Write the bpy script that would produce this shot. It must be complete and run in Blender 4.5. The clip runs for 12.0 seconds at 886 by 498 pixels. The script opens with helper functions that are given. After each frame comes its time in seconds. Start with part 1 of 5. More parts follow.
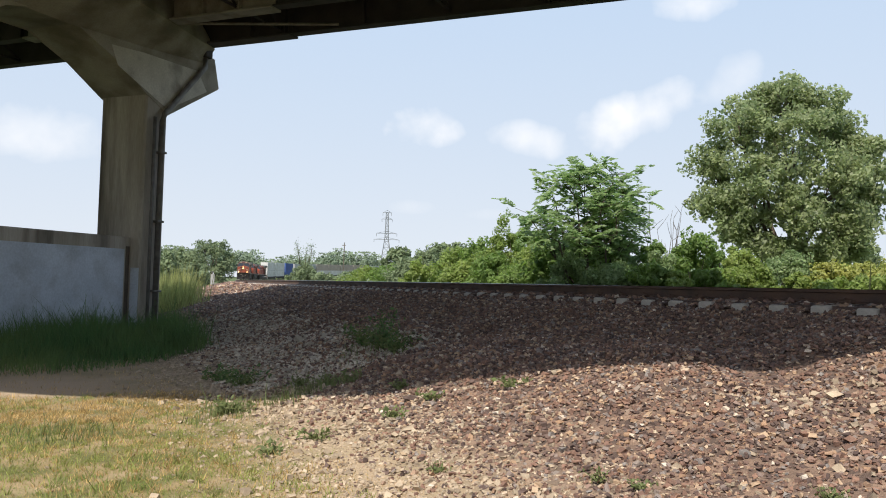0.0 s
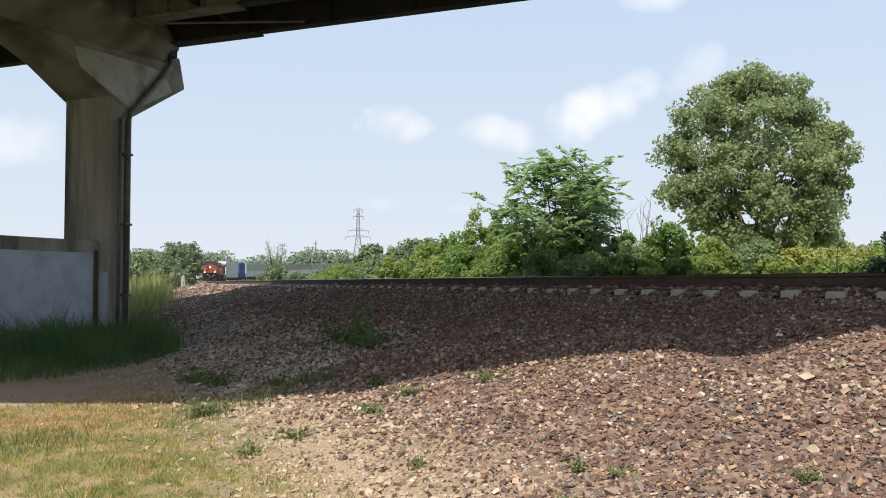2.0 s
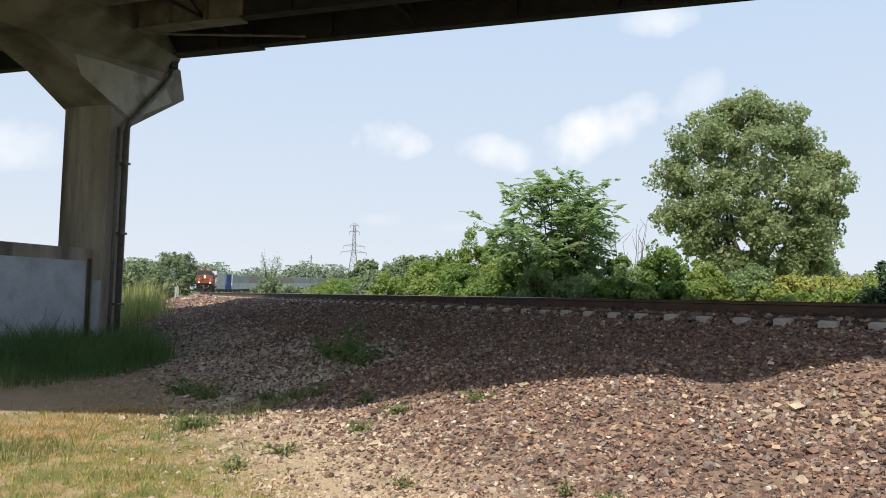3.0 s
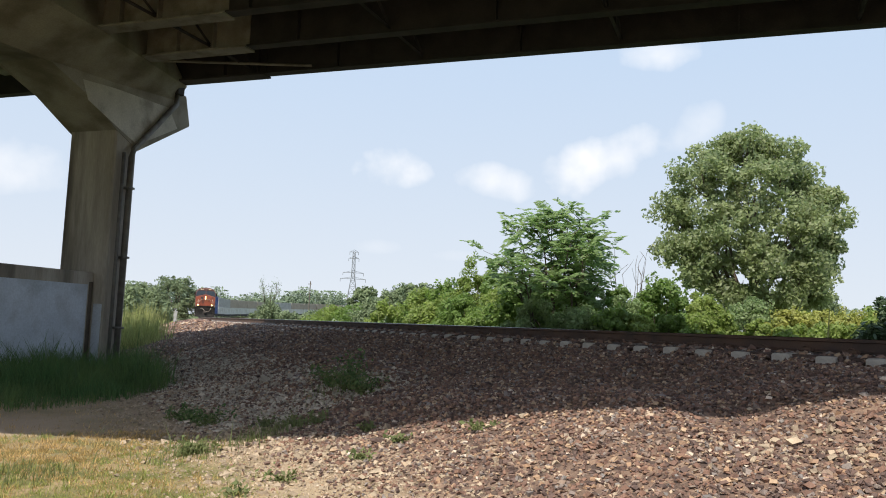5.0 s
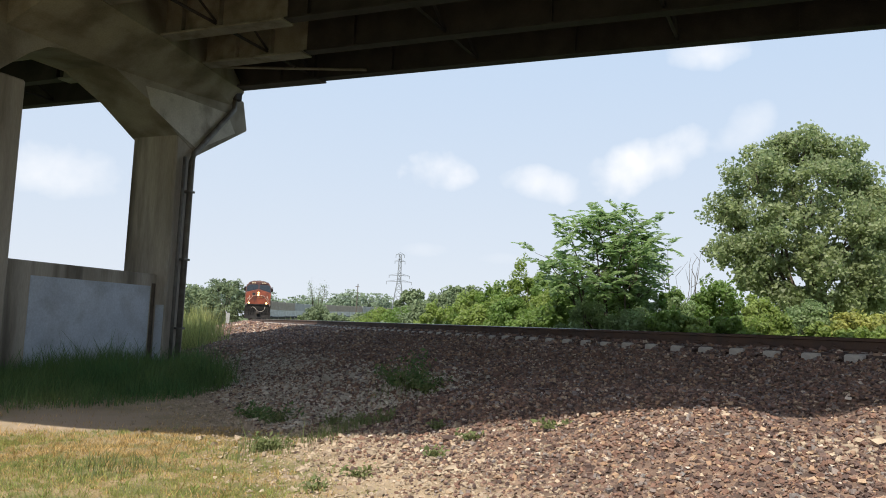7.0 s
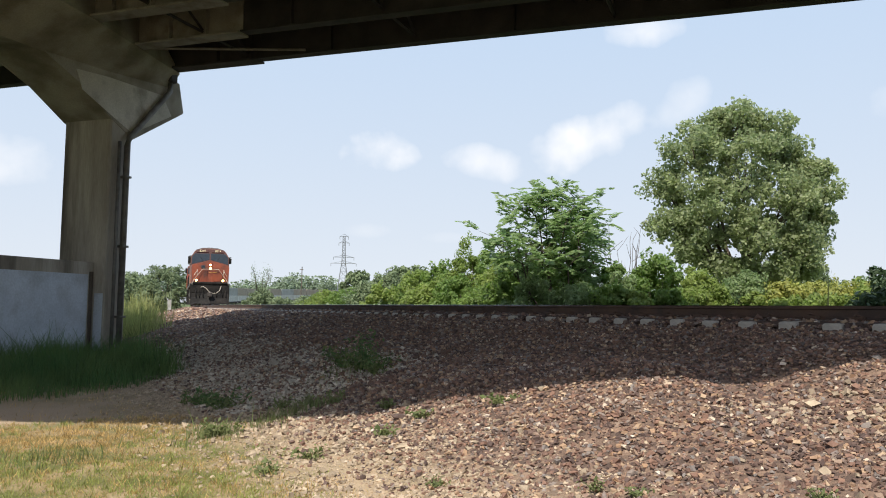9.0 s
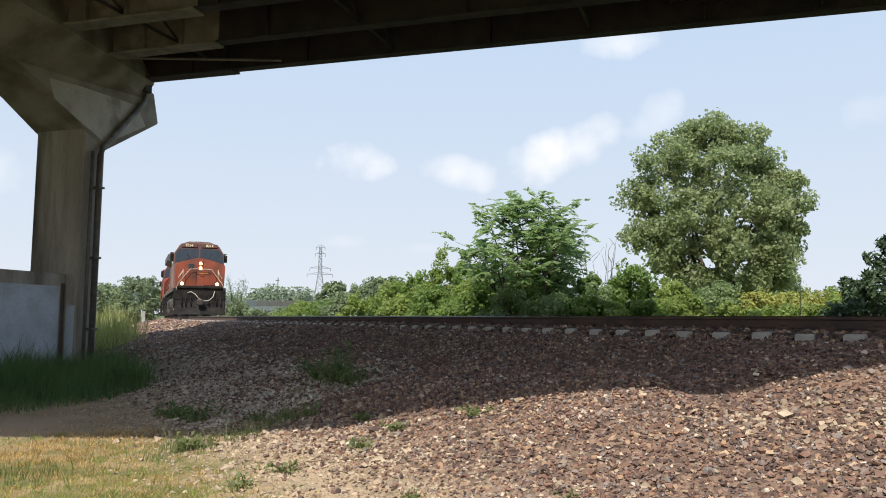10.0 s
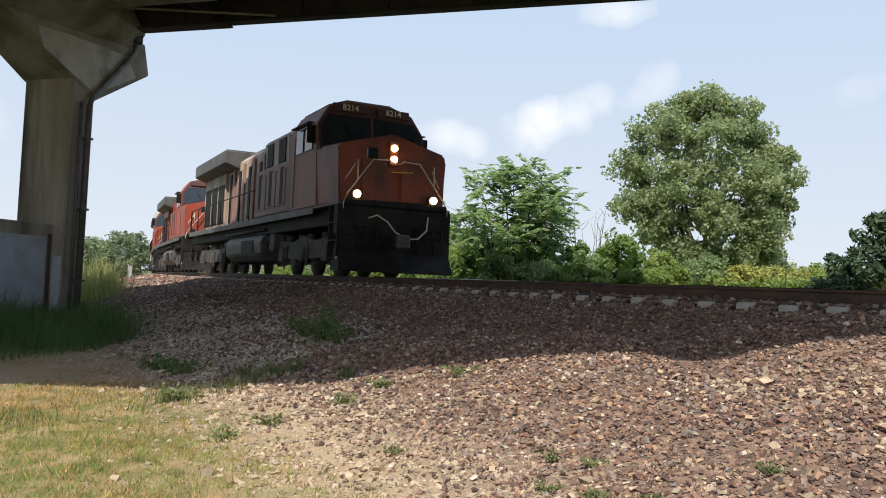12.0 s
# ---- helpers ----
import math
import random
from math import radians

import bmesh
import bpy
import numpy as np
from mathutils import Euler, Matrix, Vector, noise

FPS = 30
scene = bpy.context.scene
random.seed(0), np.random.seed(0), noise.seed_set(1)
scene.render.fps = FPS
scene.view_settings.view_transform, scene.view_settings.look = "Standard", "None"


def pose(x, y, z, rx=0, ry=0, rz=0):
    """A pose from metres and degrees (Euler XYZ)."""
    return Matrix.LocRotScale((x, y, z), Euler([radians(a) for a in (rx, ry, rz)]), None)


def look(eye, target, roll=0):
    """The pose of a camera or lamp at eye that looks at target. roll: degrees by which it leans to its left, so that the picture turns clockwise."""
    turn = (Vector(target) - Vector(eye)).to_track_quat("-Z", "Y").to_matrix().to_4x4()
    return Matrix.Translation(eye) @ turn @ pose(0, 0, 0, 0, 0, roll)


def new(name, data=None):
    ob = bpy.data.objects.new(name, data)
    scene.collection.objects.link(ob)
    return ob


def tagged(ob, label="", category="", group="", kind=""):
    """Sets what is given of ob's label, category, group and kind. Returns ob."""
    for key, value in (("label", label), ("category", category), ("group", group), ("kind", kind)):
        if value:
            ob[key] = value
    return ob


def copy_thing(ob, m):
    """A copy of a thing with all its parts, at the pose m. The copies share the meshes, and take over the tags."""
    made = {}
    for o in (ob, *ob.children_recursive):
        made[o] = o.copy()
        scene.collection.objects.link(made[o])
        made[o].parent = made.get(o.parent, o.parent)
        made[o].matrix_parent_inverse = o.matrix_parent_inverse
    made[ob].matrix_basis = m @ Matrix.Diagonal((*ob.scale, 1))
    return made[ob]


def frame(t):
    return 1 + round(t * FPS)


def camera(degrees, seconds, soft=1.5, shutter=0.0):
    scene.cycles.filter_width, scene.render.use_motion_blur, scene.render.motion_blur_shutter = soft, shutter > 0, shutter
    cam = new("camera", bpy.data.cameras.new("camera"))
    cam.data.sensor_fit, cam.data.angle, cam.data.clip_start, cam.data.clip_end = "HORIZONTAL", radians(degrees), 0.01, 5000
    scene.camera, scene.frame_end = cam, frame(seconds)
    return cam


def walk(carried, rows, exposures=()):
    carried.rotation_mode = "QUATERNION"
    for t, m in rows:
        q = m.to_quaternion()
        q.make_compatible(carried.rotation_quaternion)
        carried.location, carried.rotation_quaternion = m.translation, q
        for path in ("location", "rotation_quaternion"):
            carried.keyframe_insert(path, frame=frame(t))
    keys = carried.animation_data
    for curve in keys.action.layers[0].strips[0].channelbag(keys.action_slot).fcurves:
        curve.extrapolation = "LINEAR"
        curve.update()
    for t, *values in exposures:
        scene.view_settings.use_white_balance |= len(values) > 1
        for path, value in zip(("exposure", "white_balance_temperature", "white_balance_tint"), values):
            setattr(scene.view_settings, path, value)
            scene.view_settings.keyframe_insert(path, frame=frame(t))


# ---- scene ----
cam = camera(56.5, 12.0, soft=1.0)
PATH = [
    (0, (0.086, 0.424, 1.557), (0.085, 2.422, 1.647), 1.5),
    (0.5, (0.09, 0.423, 1.561), (0.091, 2.421, 1.643), 1.8),
    (1, (0.082, 0.423, 1.548), (0.11, 2.421, 1.636), 1.0),
    (1.5, (0.088, 0.454, 1.542), (0.146, 2.451, 1.622), -0.3),
    (2, (0.068, 0.427, 1.549), (0.135, 2.424, 1.629), -0.1),
    (2.5, (0.083, 0.427, 1.562), (0.149, 2.423, 1.668), 0.3),
    (3, (0.087, 0.44, 1.557), (0.164, 2.435, 1.68), 1.5),
    (5, (0.045, 0.326, 1.572), (0.121, 2.315, 1.763), 2.4),
    (5.5, (-0.002, 0.214, 1.585), (0.038, 2.206, 1.764), 2.7),
    (6, (-0.107, 0.278, 1.563), (-0.081, 2.27, 1.743), 2.1),
    (6.5, (-0.186, 0.224, 1.55), (-0.214, 2.214, 1.75), 3.0),
    (7, (-0.208, 0.236, 1.525), (-0.242, 2.227, 1.718), 2.6),
    (7.5, (-0.223, 0.25, 1.509), (-0.239, 2.243, 1.672), 2.7),
    (9.5, (-0.222, 0.199, 1.524), (-0.087, 2.189, 1.672), 0.5),
    (10, (-0.212, 0.212, 1.529), (-0.054, 2.198, 1.704), 0.7),
    (10.5, (-0.213, 0.214, 1.532), (-0.028, 2.198, 1.708), 0.8),
    (11, (-0.231, 0.161, 1.506), (-0.04, 2.146, 1.652), 0.5),
    (11.5, (-0.229, 0.213, 1.462), (-0.048, 2.202, 1.554), 1.7),
    (12, (-0.214, 0.215, 1.477), (-0.027, 2.204, 1.568), 2.5),
]
walk(cam, [(t, look(eye, target, roll)) for t, eye, target, roll in PATH])

# ---- world, sun, exposure ----
SUN_AZ, SUN_EL = 203.0, 51.0
sun_from = Vector((math.sin(radians(SUN_AZ)) * math.cos(radians(SUN_EL)), math.cos(radians(SUN_AZ)) * math.cos(radians(SUN_EL)), math.sin(radians(SUN_EL))))
sun = new("sun", bpy.data.lights.new("sun", "SUN"))
sun.data.energy, sun.data.angle, sun.data.color = 4.1, radians(0.53), (1.0, 0.94, 0.84)
sun.matrix_world = look(sun_from * 100, (0, 0, 0))
scene.view_settings.exposure = 0.25

world = bpy.data.worlds.new("sky")
scene.world = world
world.use_nodes = True


def direction(az, el):
    a, e = radians(az), radians(el)
    return Vector((math.sin(a) * math.cos(e), math.cos(a) * math.cos(e), math.sin(e)))


def build_world():
    nt = world.node_tree
    nt.nodes.clear()
    N, L = nt.nodes.new, nt.links.new
    out, bg, sky = N("ShaderNodeOutputWorld"), N("ShaderNodeBackground"), N("ShaderNodeTexSky")
    sky.sky_type, sky.sun_disc = "NISHITA", False
    sky.sun_elevation, sky.sun_rotation = radians(SUN_EL), radians(SUN_AZ)
    sky.air_density, sky.dust_density, sky.ozone_density = 1.0, 1.6, 1.6
    co = N("ShaderNodeTexCoord")

    def math_node(op, a, b=None, c=None, clamp=False):
        n = N("ShaderNodeMath")
        n.operation, n.use_clamp = op, clamp
        for i, v in enumerate((a, b, c)):
            if v is None:
                continue
            if isinstance(v, (int, float)):
                n.inputs[i].default_value = v
            else:
                L(v, n.inputs[i])
        return n.outputs[0]

    def dot(v):
        n = N("ShaderNodeVectorMath")
        n.operation = "DOT_PRODUCT"
        L(co.outputs["Generated"], n.inputs[0])
        n.inputs[1].default_value = v
        return n.outputs["Value"]

    noise_a = N("ShaderNodeTexNoise")
    noise_a.inputs["Scale"].default_value, noise_a.inputs["Detail"].default_value, noise_a.inputs["Roughness"].default_value = 13.0, 4.5, 0.52
    L(co.outputs["Generated"], noise_a.inputs["Vector"])
    # fair-weather clouds: azimuth, elevation, half width, half height, tilt, thickness
    total = None
    for az, el, rw, rh, tilt, thick in (
        (-1.9, 11.0, 2.7, 1.7, 8, 1.0), (6.3, 10.2, 2.7, 1.2, -6, 0.75), (11.6, 11.4, 3.2, 1.7, 12, 1.0), (15.0, 12.2, 4.2, 1.7, 18, 0.85),
        (18.6, 13.6, 2.4, 1.3, 35, 0.45), (16.8, 19.0, 2.9, 1.3, 5, 0.75), (-26.5, 9.0, 3.6, 1.9, 0, 0.6), (32.5, 13.4, 2.4, 1.3, 5, 0.45),
        (-2.6, 5.4, 1.9, 0.6, 0, 0.25), (3.2, 5.0, 1.6, 0.5, 0, 0.25), (70, 20, 9, 3, 10, 0.8), (140, 25, 12, 4, 0, 0.8), (-95, 18, 10, 3, 5, 0.8), (-150, 35, 9, 4, 0, 0.7),
    ):
        c = direction(az, el)
        right = Vector((math.cos(radians(az)), -math.sin(radians(az)), 0))
        up = right.cross(c)
        ct, st = math.cos(radians(tilt)), math.sin(radians(tilt))
        a_axis, b_axis = right * ct + up * st, up * ct - right * st
        a = math_node("MULTIPLY", dot(a_axis), 1 / math.sin(radians(rw)))
        b = math_node("MULTIPLY", math_node("SUBTRACT", dot(b_axis), 0.0), 1 / math.sin(radians(rh)))
        r2 = math_node("ADD", math_node("MULTIPLY", a, a), math_node("MULTIPLY", b, b))
        fall = math_node("SUBTRACT", 1.0, r2)
        puff = math_node("MULTIPLY_ADD", noise_a.outputs["Fac"], 4.2, math_node("SUBTRACT", fall, 2.2))
        m = math_node("MULTIPLY", math_node("MULTIPLY", puff, 0.62, clamp=True), 0.92 * thick)
        inside = math_node("GREATER_THAN", math_node("ADD", fall, 1.3), 0.0)
        m = math_node("MULTIPLY", m, math_node("GREATER_THAN", dot(c), 0.5))
        m = math_node("MULTIPLY", m, inside)
        total = m if total is None else math_node("MAXIMUM", total, m)
    # pale summer haze towards the horizon
    sep = N("ShaderNodeSeparateXYZ")
    L(co.outputs["Generated"], sep.inputs[0])
    haze = math_node("POWER", math_node("SUBTRACT", 1.0, math_node("ABSOLUTE", sep.outputs["Z"]), clamp=True), 2.6)
    veil, mix1, mix2 = N("ShaderNodeMix"), N("ShaderNodeMix"), N("ShaderNodeMix")
    veil.data_type = mix1.data_type = mix2.data_type = "RGBA"
    L(haze, veil.inputs["Factor"])
    veil.inputs["A"].default_value, veil.inputs["B"].default_value = (3.5, 4.9, 6.9, 1), (6.1, 6.5, 7.0, 1)
    mix1.blend_type = "LIGHTEN"
    mix1.inputs["Factor"].default_value = 1.0
    L(sky.outputs[0], mix1.inputs["A"])
    L(veil.outputs["Result"], mix1.inputs["B"])
    L(total, mix2.inputs["Factor"])
    L(mix1.outputs["Result"], mix2.inputs["A"])
    mix2.inputs["B"].default_value = (8.6, 8.5, 8.5, 1)
    L(mix2.outputs["Result"], bg.inputs["Color"])
    bg.inputs["Strength"].default_value = 0.11
    L(bg.outputs[0], out.inputs["Surface"])


build_world()


# ---- materials ----
def material(name, base, second=None, scale=4.0, fine=60.0, rough=0.8, metal=0.0, bump=0.3, bump_dist=0.01, stain=None, stain_scale=1.0, stain_amount=0.5,
             island=0.0, stretch=(1, 1, 1), coords="Object", emission=0.0, translucent=0.0, contrast=0.5):
    """A procedural surface: two colours by coarse noise, fine grain, optional stains, per-piece variation and relief."""
    m = bpy.data.materials.new(name)
    m.use_nodes = True
    nt = m.node_tree
    N, L = nt.nodes.new, nt.links.new
    bsdf, out = nt.nodes["Principled BSDF"], nt.nodes["Material Output"]
    second = second or tuple(c * 0.7 for c in base)
    co, mp = N("ShaderNodeTexCoord"), N("ShaderNodeMapping")
    mp.inputs["Scale"].default_value = stretch
    L(co.outputs[coords], mp.inputs["Vector"])
    n1, n2 = N("ShaderNodeTexNoise"), N("ShaderNodeTexNoise")
    n1.inputs["Scale"].default_value, n1.inputs["Detail"].default_value = scale, 6
    n2.inputs["Scale"].default_value, n2.inputs["Detail"].default_value = fine, 3
    L(mp.outputs[0], n1.inputs["Vector"])
    L(mp.outputs[0], n2.inputs["Vector"])
    ramp = N("ShaderNodeMapRange")
    ramp.inputs["From Min"].default_value, ramp.inputs["From Max"].default_value = 0.5 - contrast * 0.3, 0.5 + contrast * 0.3
    L(n1.outputs["Fac"], ramp.inputs["Value"])
    mix = N("ShaderNodeMix")
    mix.data_type = "RGBA"
    L(ramp.outputs[0], mix.inputs["Factor"])
    mix.inputs["A"].default_value, mix.inputs["B"].default_value = (*base, 1), (*second, 1)
    colour = mix.outputs["Result"]
    if stain:
        n3, r3, m3 = N("ShaderNodeTexNoise"), N("ShaderNodeMapRange"), N("ShaderNodeMix")
        n3.inputs["Scale"].default_value, n3.inputs["Detail"].default_value = stain_scale, 5
        L(mp.outputs[0], n3.inputs["Vector"])
        r3.inputs["From Min"].default_value, r3.inputs["From Max"].default_value, r3.inputs["To Max"].default_value = 0.48, 0.68, stain_amount
        L(n3.outputs["Fac"], r3.inputs["Value"])
        m3.data_type = "RGBA"
        L(r3.outputs[0], m3.inputs["Factor"])
        L(colour, m3.inputs["A"])
        m3.inputs["B"].default_value = (*stain, 1)
        colour = m3.outputs["Result"]
    hsv = N("ShaderNodeHueSaturation")
    grain = N("ShaderNodeMath")
    grain.operation = "MULTIPLY_ADD"
    L(n2.outputs["Fac"], grain.inputs[0])
    grain.inputs[1].default_value, grain.inputs[2].default_value = 0.5, 0.75
    value = grain.outputs[0]
    if island:
        geo, add = N("ShaderNodeNewGeometry"), N("ShaderNodeMath")
        add.operation = "MULTIPLY_ADD"
        L(geo.outputs["Random Per Island"], add.inputs[0])
        add.inputs[1].default_value = island
        sub = N("ShaderNodeMath")
        sub.operation = "SUBTRACT"
        L(value, sub.inputs[0])
        sub.inputs[1].default_value = island / 2
        L(sub.outputs[0], add.inputs[2])
        value = add.outputs[0]
    L(value, hsv.inputs["Value"])
    L(colour, hsv.inputs["Color"])
    L(hsv.outputs[0], bsdf.inputs["Base Color"])
    bsdf.inputs["Roughness"].default_value, bsdf.inputs["Metallic"].default_value = rough, metal
    if bump:
        b = N("ShaderNodeBump")
        b.inputs["Strength"].default_value, b.inputs["Distance"].default_value = bump, bump_dist
        L(n2.outputs["Fac"], b.inputs["Height"])
        L(b.outputs[0], bsdf.inputs["Normal"])
    if emission:
        bsdf.inputs["Emission Color"].default_value = (*base, 1)
        bsdf.inputs["Emission Strength"].default_value = emission
    if translucent:
        tr, ms = N("ShaderNodeBsdfTranslucent"), N("ShaderNodeMixShader")
        bright = N("ShaderNodeHueSaturation")
        bright.inputs["Value"].default_value, bright.inputs["Saturation"].default_value = 1.5, 1.1
        L(hsv.outputs[0], bright.inputs["Color"])
        L(bright.outputs[0], tr.inputs["Color"])
        ms.inputs[0].default_value = translucent
        L(bsdf.outputs[0], ms.inputs[1])
        L(tr.outputs[0], ms.inputs[2])
        L(ms.outputs[0], out.inputs["Surface"])
    return m


def stone_material(name, by_island=True):
    """Crushed quartzite: pinkish brown, grey and tan pieces, each of one tint."""
    m = material(name, (0.3, 0.2, 0.17), (0.2, 0.14, 0.13), scale=9, fine=90, rough=0.85, bump=0.4, bump_dist=0.006)
    nt = m.node_tree
    N, L = nt.nodes.new, nt.links.new
    geo = N("ShaderNodeNewGeometry") if by_island else N("ShaderNodeObjectInfo")
    ramp = N("ShaderNodeValToRGB")
    stops = ((0.0, (0.09, 0.06, 0.052)), (0.2, (0.15, 0.1, 0.084)), (0.42, (0.215, 0.125, 0.091)), (0.6, (0.285, 0.165, 0.117)), (0.73, (0.25, 0.225, 0.21)), (0.88, (0.38, 0.235, 0.145)), (0.965, (0.5, 0.37, 0.25)), (1.0, (0.7, 0.6, 0.5)))
    while len(ramp.color_ramp.elements) < len(stops):
        ramp.color_ramp.elements.new(0.5)
    for e, (p, c) in zip(ramp.color_ramp.elements, stops):
        e.position, e.color = p, (*c, 1)
    L(geo.outputs["Random Per Island" if by_island else "Random"], ramp.inputs["Fac"])
    hsv = next(n for n in nt.nodes if n.type == "HUE_SAT")
    L(ramp.outputs[0], hsv.inputs["Color"])
    return m


def ground_material():
    """Soil under everything: dry lawn, dust, crushed stone and far meadow, by where each was laid down."""
    m = material("soil", (0.35, 0.26, 0.135), (0.17, 0.17, 0.06), scale=2.3, fine=55, rough=0.95, bump=0.7, bump_dist=0.025, contrast=0.28, stain=(0.46, 0.35, 0.215), stain_scale=2.2, stain_amount=0.7)
    nt = m.node_tree
    N, L = nt.nodes.new, nt.links.new
    hsv = next(n for n in nt.nodes if n.type == "HUE_SAT")
    before = hsv.inputs["Color"].links[0].from_socket
    at = N("ShaderNodeAttribute")
    at.attribute_name = "cover"
    sep = N("ShaderNodeSeparateColor")
    L(at.outputs["Color"], sep.inputs[0])
    vor, ramp = N("ShaderNodeTexVoronoi"), N("ShaderNodeValToRGB")
    co = N("ShaderNodeTexCoord")
    vor.inputs["Scale"].default_value = 14
    L(co.outputs["Object"], vor.inputs["Vector"])
    cols = N("ShaderNodeSeparateColor")
    L(vor.outputs["Color"], cols.inputs[0])
    ramp.color_ramp.elements[0].color, ramp.color_ramp.elements[1].color = (0.09, 0.062, 0.052, 1), (0.32, 0.215, 0.155, 1)
    L(cols.outputs[0], ramp.inputs["Fac"])
    a, b, c = N("ShaderNodeMix"), N("ShaderNodeMix"), N("ShaderNodeMix")
    for n in (a, b, c):
        n.data_type = "RGBA"
    L(sep.outputs[0], a.inputs["Factor"])
    L(before, a.inputs["A"])
    L(ramp.outputs[0], a.inputs["B"])
    L(sep.outputs[1], b.inputs["Factor"])
    L(a.outputs["Result"], b.inputs["A"])
    b.inputs["B"].default_value = (0.09, 0.115, 0.035, 1)
    L(sep.outputs[2], c.inputs["Factor"])
    L(b.outputs["Result"], c.inputs["A"])
    c.inputs["B"].default_value = (0.5, 0.38, 0.265, 1)
    L(c.outputs["Result"], hsv.inputs["Color"])
    return m


M_SOIL = ground_material()
M_STONE = stone_material("crushed_stone")
M_FINES = material("stone_fines", (0.13, 0.085, 0.068), (0.075, 0.052, 0.044), scale=12, fine=45, rough=0.95, bump=0.8, bump_dist=0.03)
M_STONE_PALE = material("pale_gravel", (0.5, 0.4, 0.29), (0.34, 0.265, 0.19), scale=5, fine=80, rough=0.9, island=0.55)
M_GRAVEL_GREY = material("grey_limestone_gravel", (0.6, 0.53, 0.43), (0.42, 0.37, 0.3), scale=5, fine=80, rough=0.9, island=0.6)
M_STONE_ONE = stone_material("crushed_stone_single", False)
M_CONCRETE = material("weathered_concrete", (0.46, 0.41, 0.34), (0.24, 0.205, 0.16), scale=0.7, fine=25, rough=0.9, bump=0.35, stain=(0.085, 0.068, 0.052), stain_scale=1.0, stain_amount=0.9, stretch=(1.7, 1.7, 0.2))
M_CAP = material("cap_concrete", (0.4, 0.36, 0.29), (0.25, 0.22, 0.175), scale=0.8, fine=25, rough=0.9, bump=0.35, stain=(0.15, 0.12, 0.085), stain_scale=0.8, stain_amount=0.6)
M_PATCH = material("smooth_repair_concrete", (0.6, 0.56, 0.48), (0.48, 0.44, 0.37), scale=1.0, fine=25, rough=0.9, bump=0.2, stain=(0.2, 0.165, 0.125), stain_scale=1.3, stain_amount=0.7)
M_JOINT = material("dark_joint", (0.14, 0.11, 0.085), (0.09, 0.072, 0.056), scale=3, fine=30, rough=0.9)
M_PANEL = material("painted_panel", (0.54, 0.58, 0.64), (0.46, 0.5, 0.56), scale=1.2, fine=20, rough=0.7, bump=0.1, stain=(0.33, 0.34, 0.36), stain_scale=1.5, stain_amount=0.5)
M_TIE = material("tie_concrete", (0.58, 0.53, 0.46), (0.42, 0.38, 0.33), scale=6, fine=60, rough=0.9)
M_RAIL = material("rail_rust", (0.13, 0.075, 0.05), (0.075, 0.05, 0.04), scale=3, fine=50, rough=0.75, metal=0.2)
M_RAILTOP = material("rail_polished", (0.55, 0.54, 0.52), (0.45, 0.44, 0.42), scale=5, fine=80, rough=0.25, metal=1.0, bump=0.0)
M_STEEL_PIER = material("girder_paint", (0.34, 0.31, 0.26), (0.24, 0.215, 0.18), scale=1.5, fine=30, rough=0.7, stain=(0.1, 0.075, 0.055), stain_scale=2, stain_amount=0.6)
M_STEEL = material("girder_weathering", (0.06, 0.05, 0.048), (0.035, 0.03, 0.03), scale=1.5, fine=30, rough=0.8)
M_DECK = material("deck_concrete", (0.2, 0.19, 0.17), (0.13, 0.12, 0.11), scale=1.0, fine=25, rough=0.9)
M_PIPE = material("drain_pipe", (0.2, 0.19, 0.17), (0.13, 0.115, 0.1), scale=5, fine=40, rough=0.6, metal=0.3)
M_BARK = material("bark", (0.13, 0.1, 0.075), (0.07, 0.055, 0.04), scale=8, fine=40, rough=0.95, stretch=(1, 1, 0.2), bump=0.7)
M_LEAF_TREE = material("cottonwood_leaf", (0.32, 0.36, 0.19), (0.24, 0.29, 0.14), scale=0.5, fine=3, rough=0.5, bump=0, island=0.55, translucent=0.5)
M_LEAF_SUMAC = material("sumac_leaf", (0.26, 0.35, 0.15), (0.21, 0.3, 0.12), scale=0.7, fine=3, rough=0.55, bump=0, island=0.5, translucent=0.5)
M_LEAF_HEDGE = material("hedge_leaf", (0.15, 0.23, 0.06), (0.22, 0.3, 0.08), scale=0.45, fine=2, rough=0.6, bump=0, island=0.5, translucent=0.45)
M_LEAF_LIME = material("lime_leaf", (0.25, 0.31, 0.085), (0.19, 0.26, 0.065), scale=0.5, fine=2, rough=0.6, bump=0, island=0.5, translucent=0.45)
M_LEAF_YELLOW = material("yellowish_leaf", (0.34, 0.34, 0.09), (0.24, 0.29, 0.08), scale=0.6, fine=2, rough=0.6, bump=0, island=0.5, translucent=0.35)
# grey-green raised in brightness to make up for bridge shade on these shrubs
M_LEAF_GREY_LIFTED = material("brightened_grey_green_leaf", (0.24, 0.31, 0.14), (0.19, 0.26, 0.11), scale=0.6, fine=2, rough=0.6, bump=0, island=0.5, translucent=0.4)
# air haze over the distance is mixed into these two greens
M_LEAF_FAR_HAZED = material("hazed_far_leaf", (0.2, 0.25, 0.13), (0.16, 0.205, 0.11), scale=0.2, fine=1, rough=0.8, bump=0, island=0.4, translucent=0.2)
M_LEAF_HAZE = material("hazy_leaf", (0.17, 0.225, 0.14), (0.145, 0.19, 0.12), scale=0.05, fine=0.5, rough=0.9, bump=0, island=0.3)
# green darkened in the colour for shrubs standing in the bridge's shade
M_LEAF_SHADE = material("shade_dark_leaf", (0.05, 0.085, 0.035), (0.07, 0.105, 0.045), scale=0.5, fine=2, rough=0.6, bump=0, island=0.5, translucent=0.2)
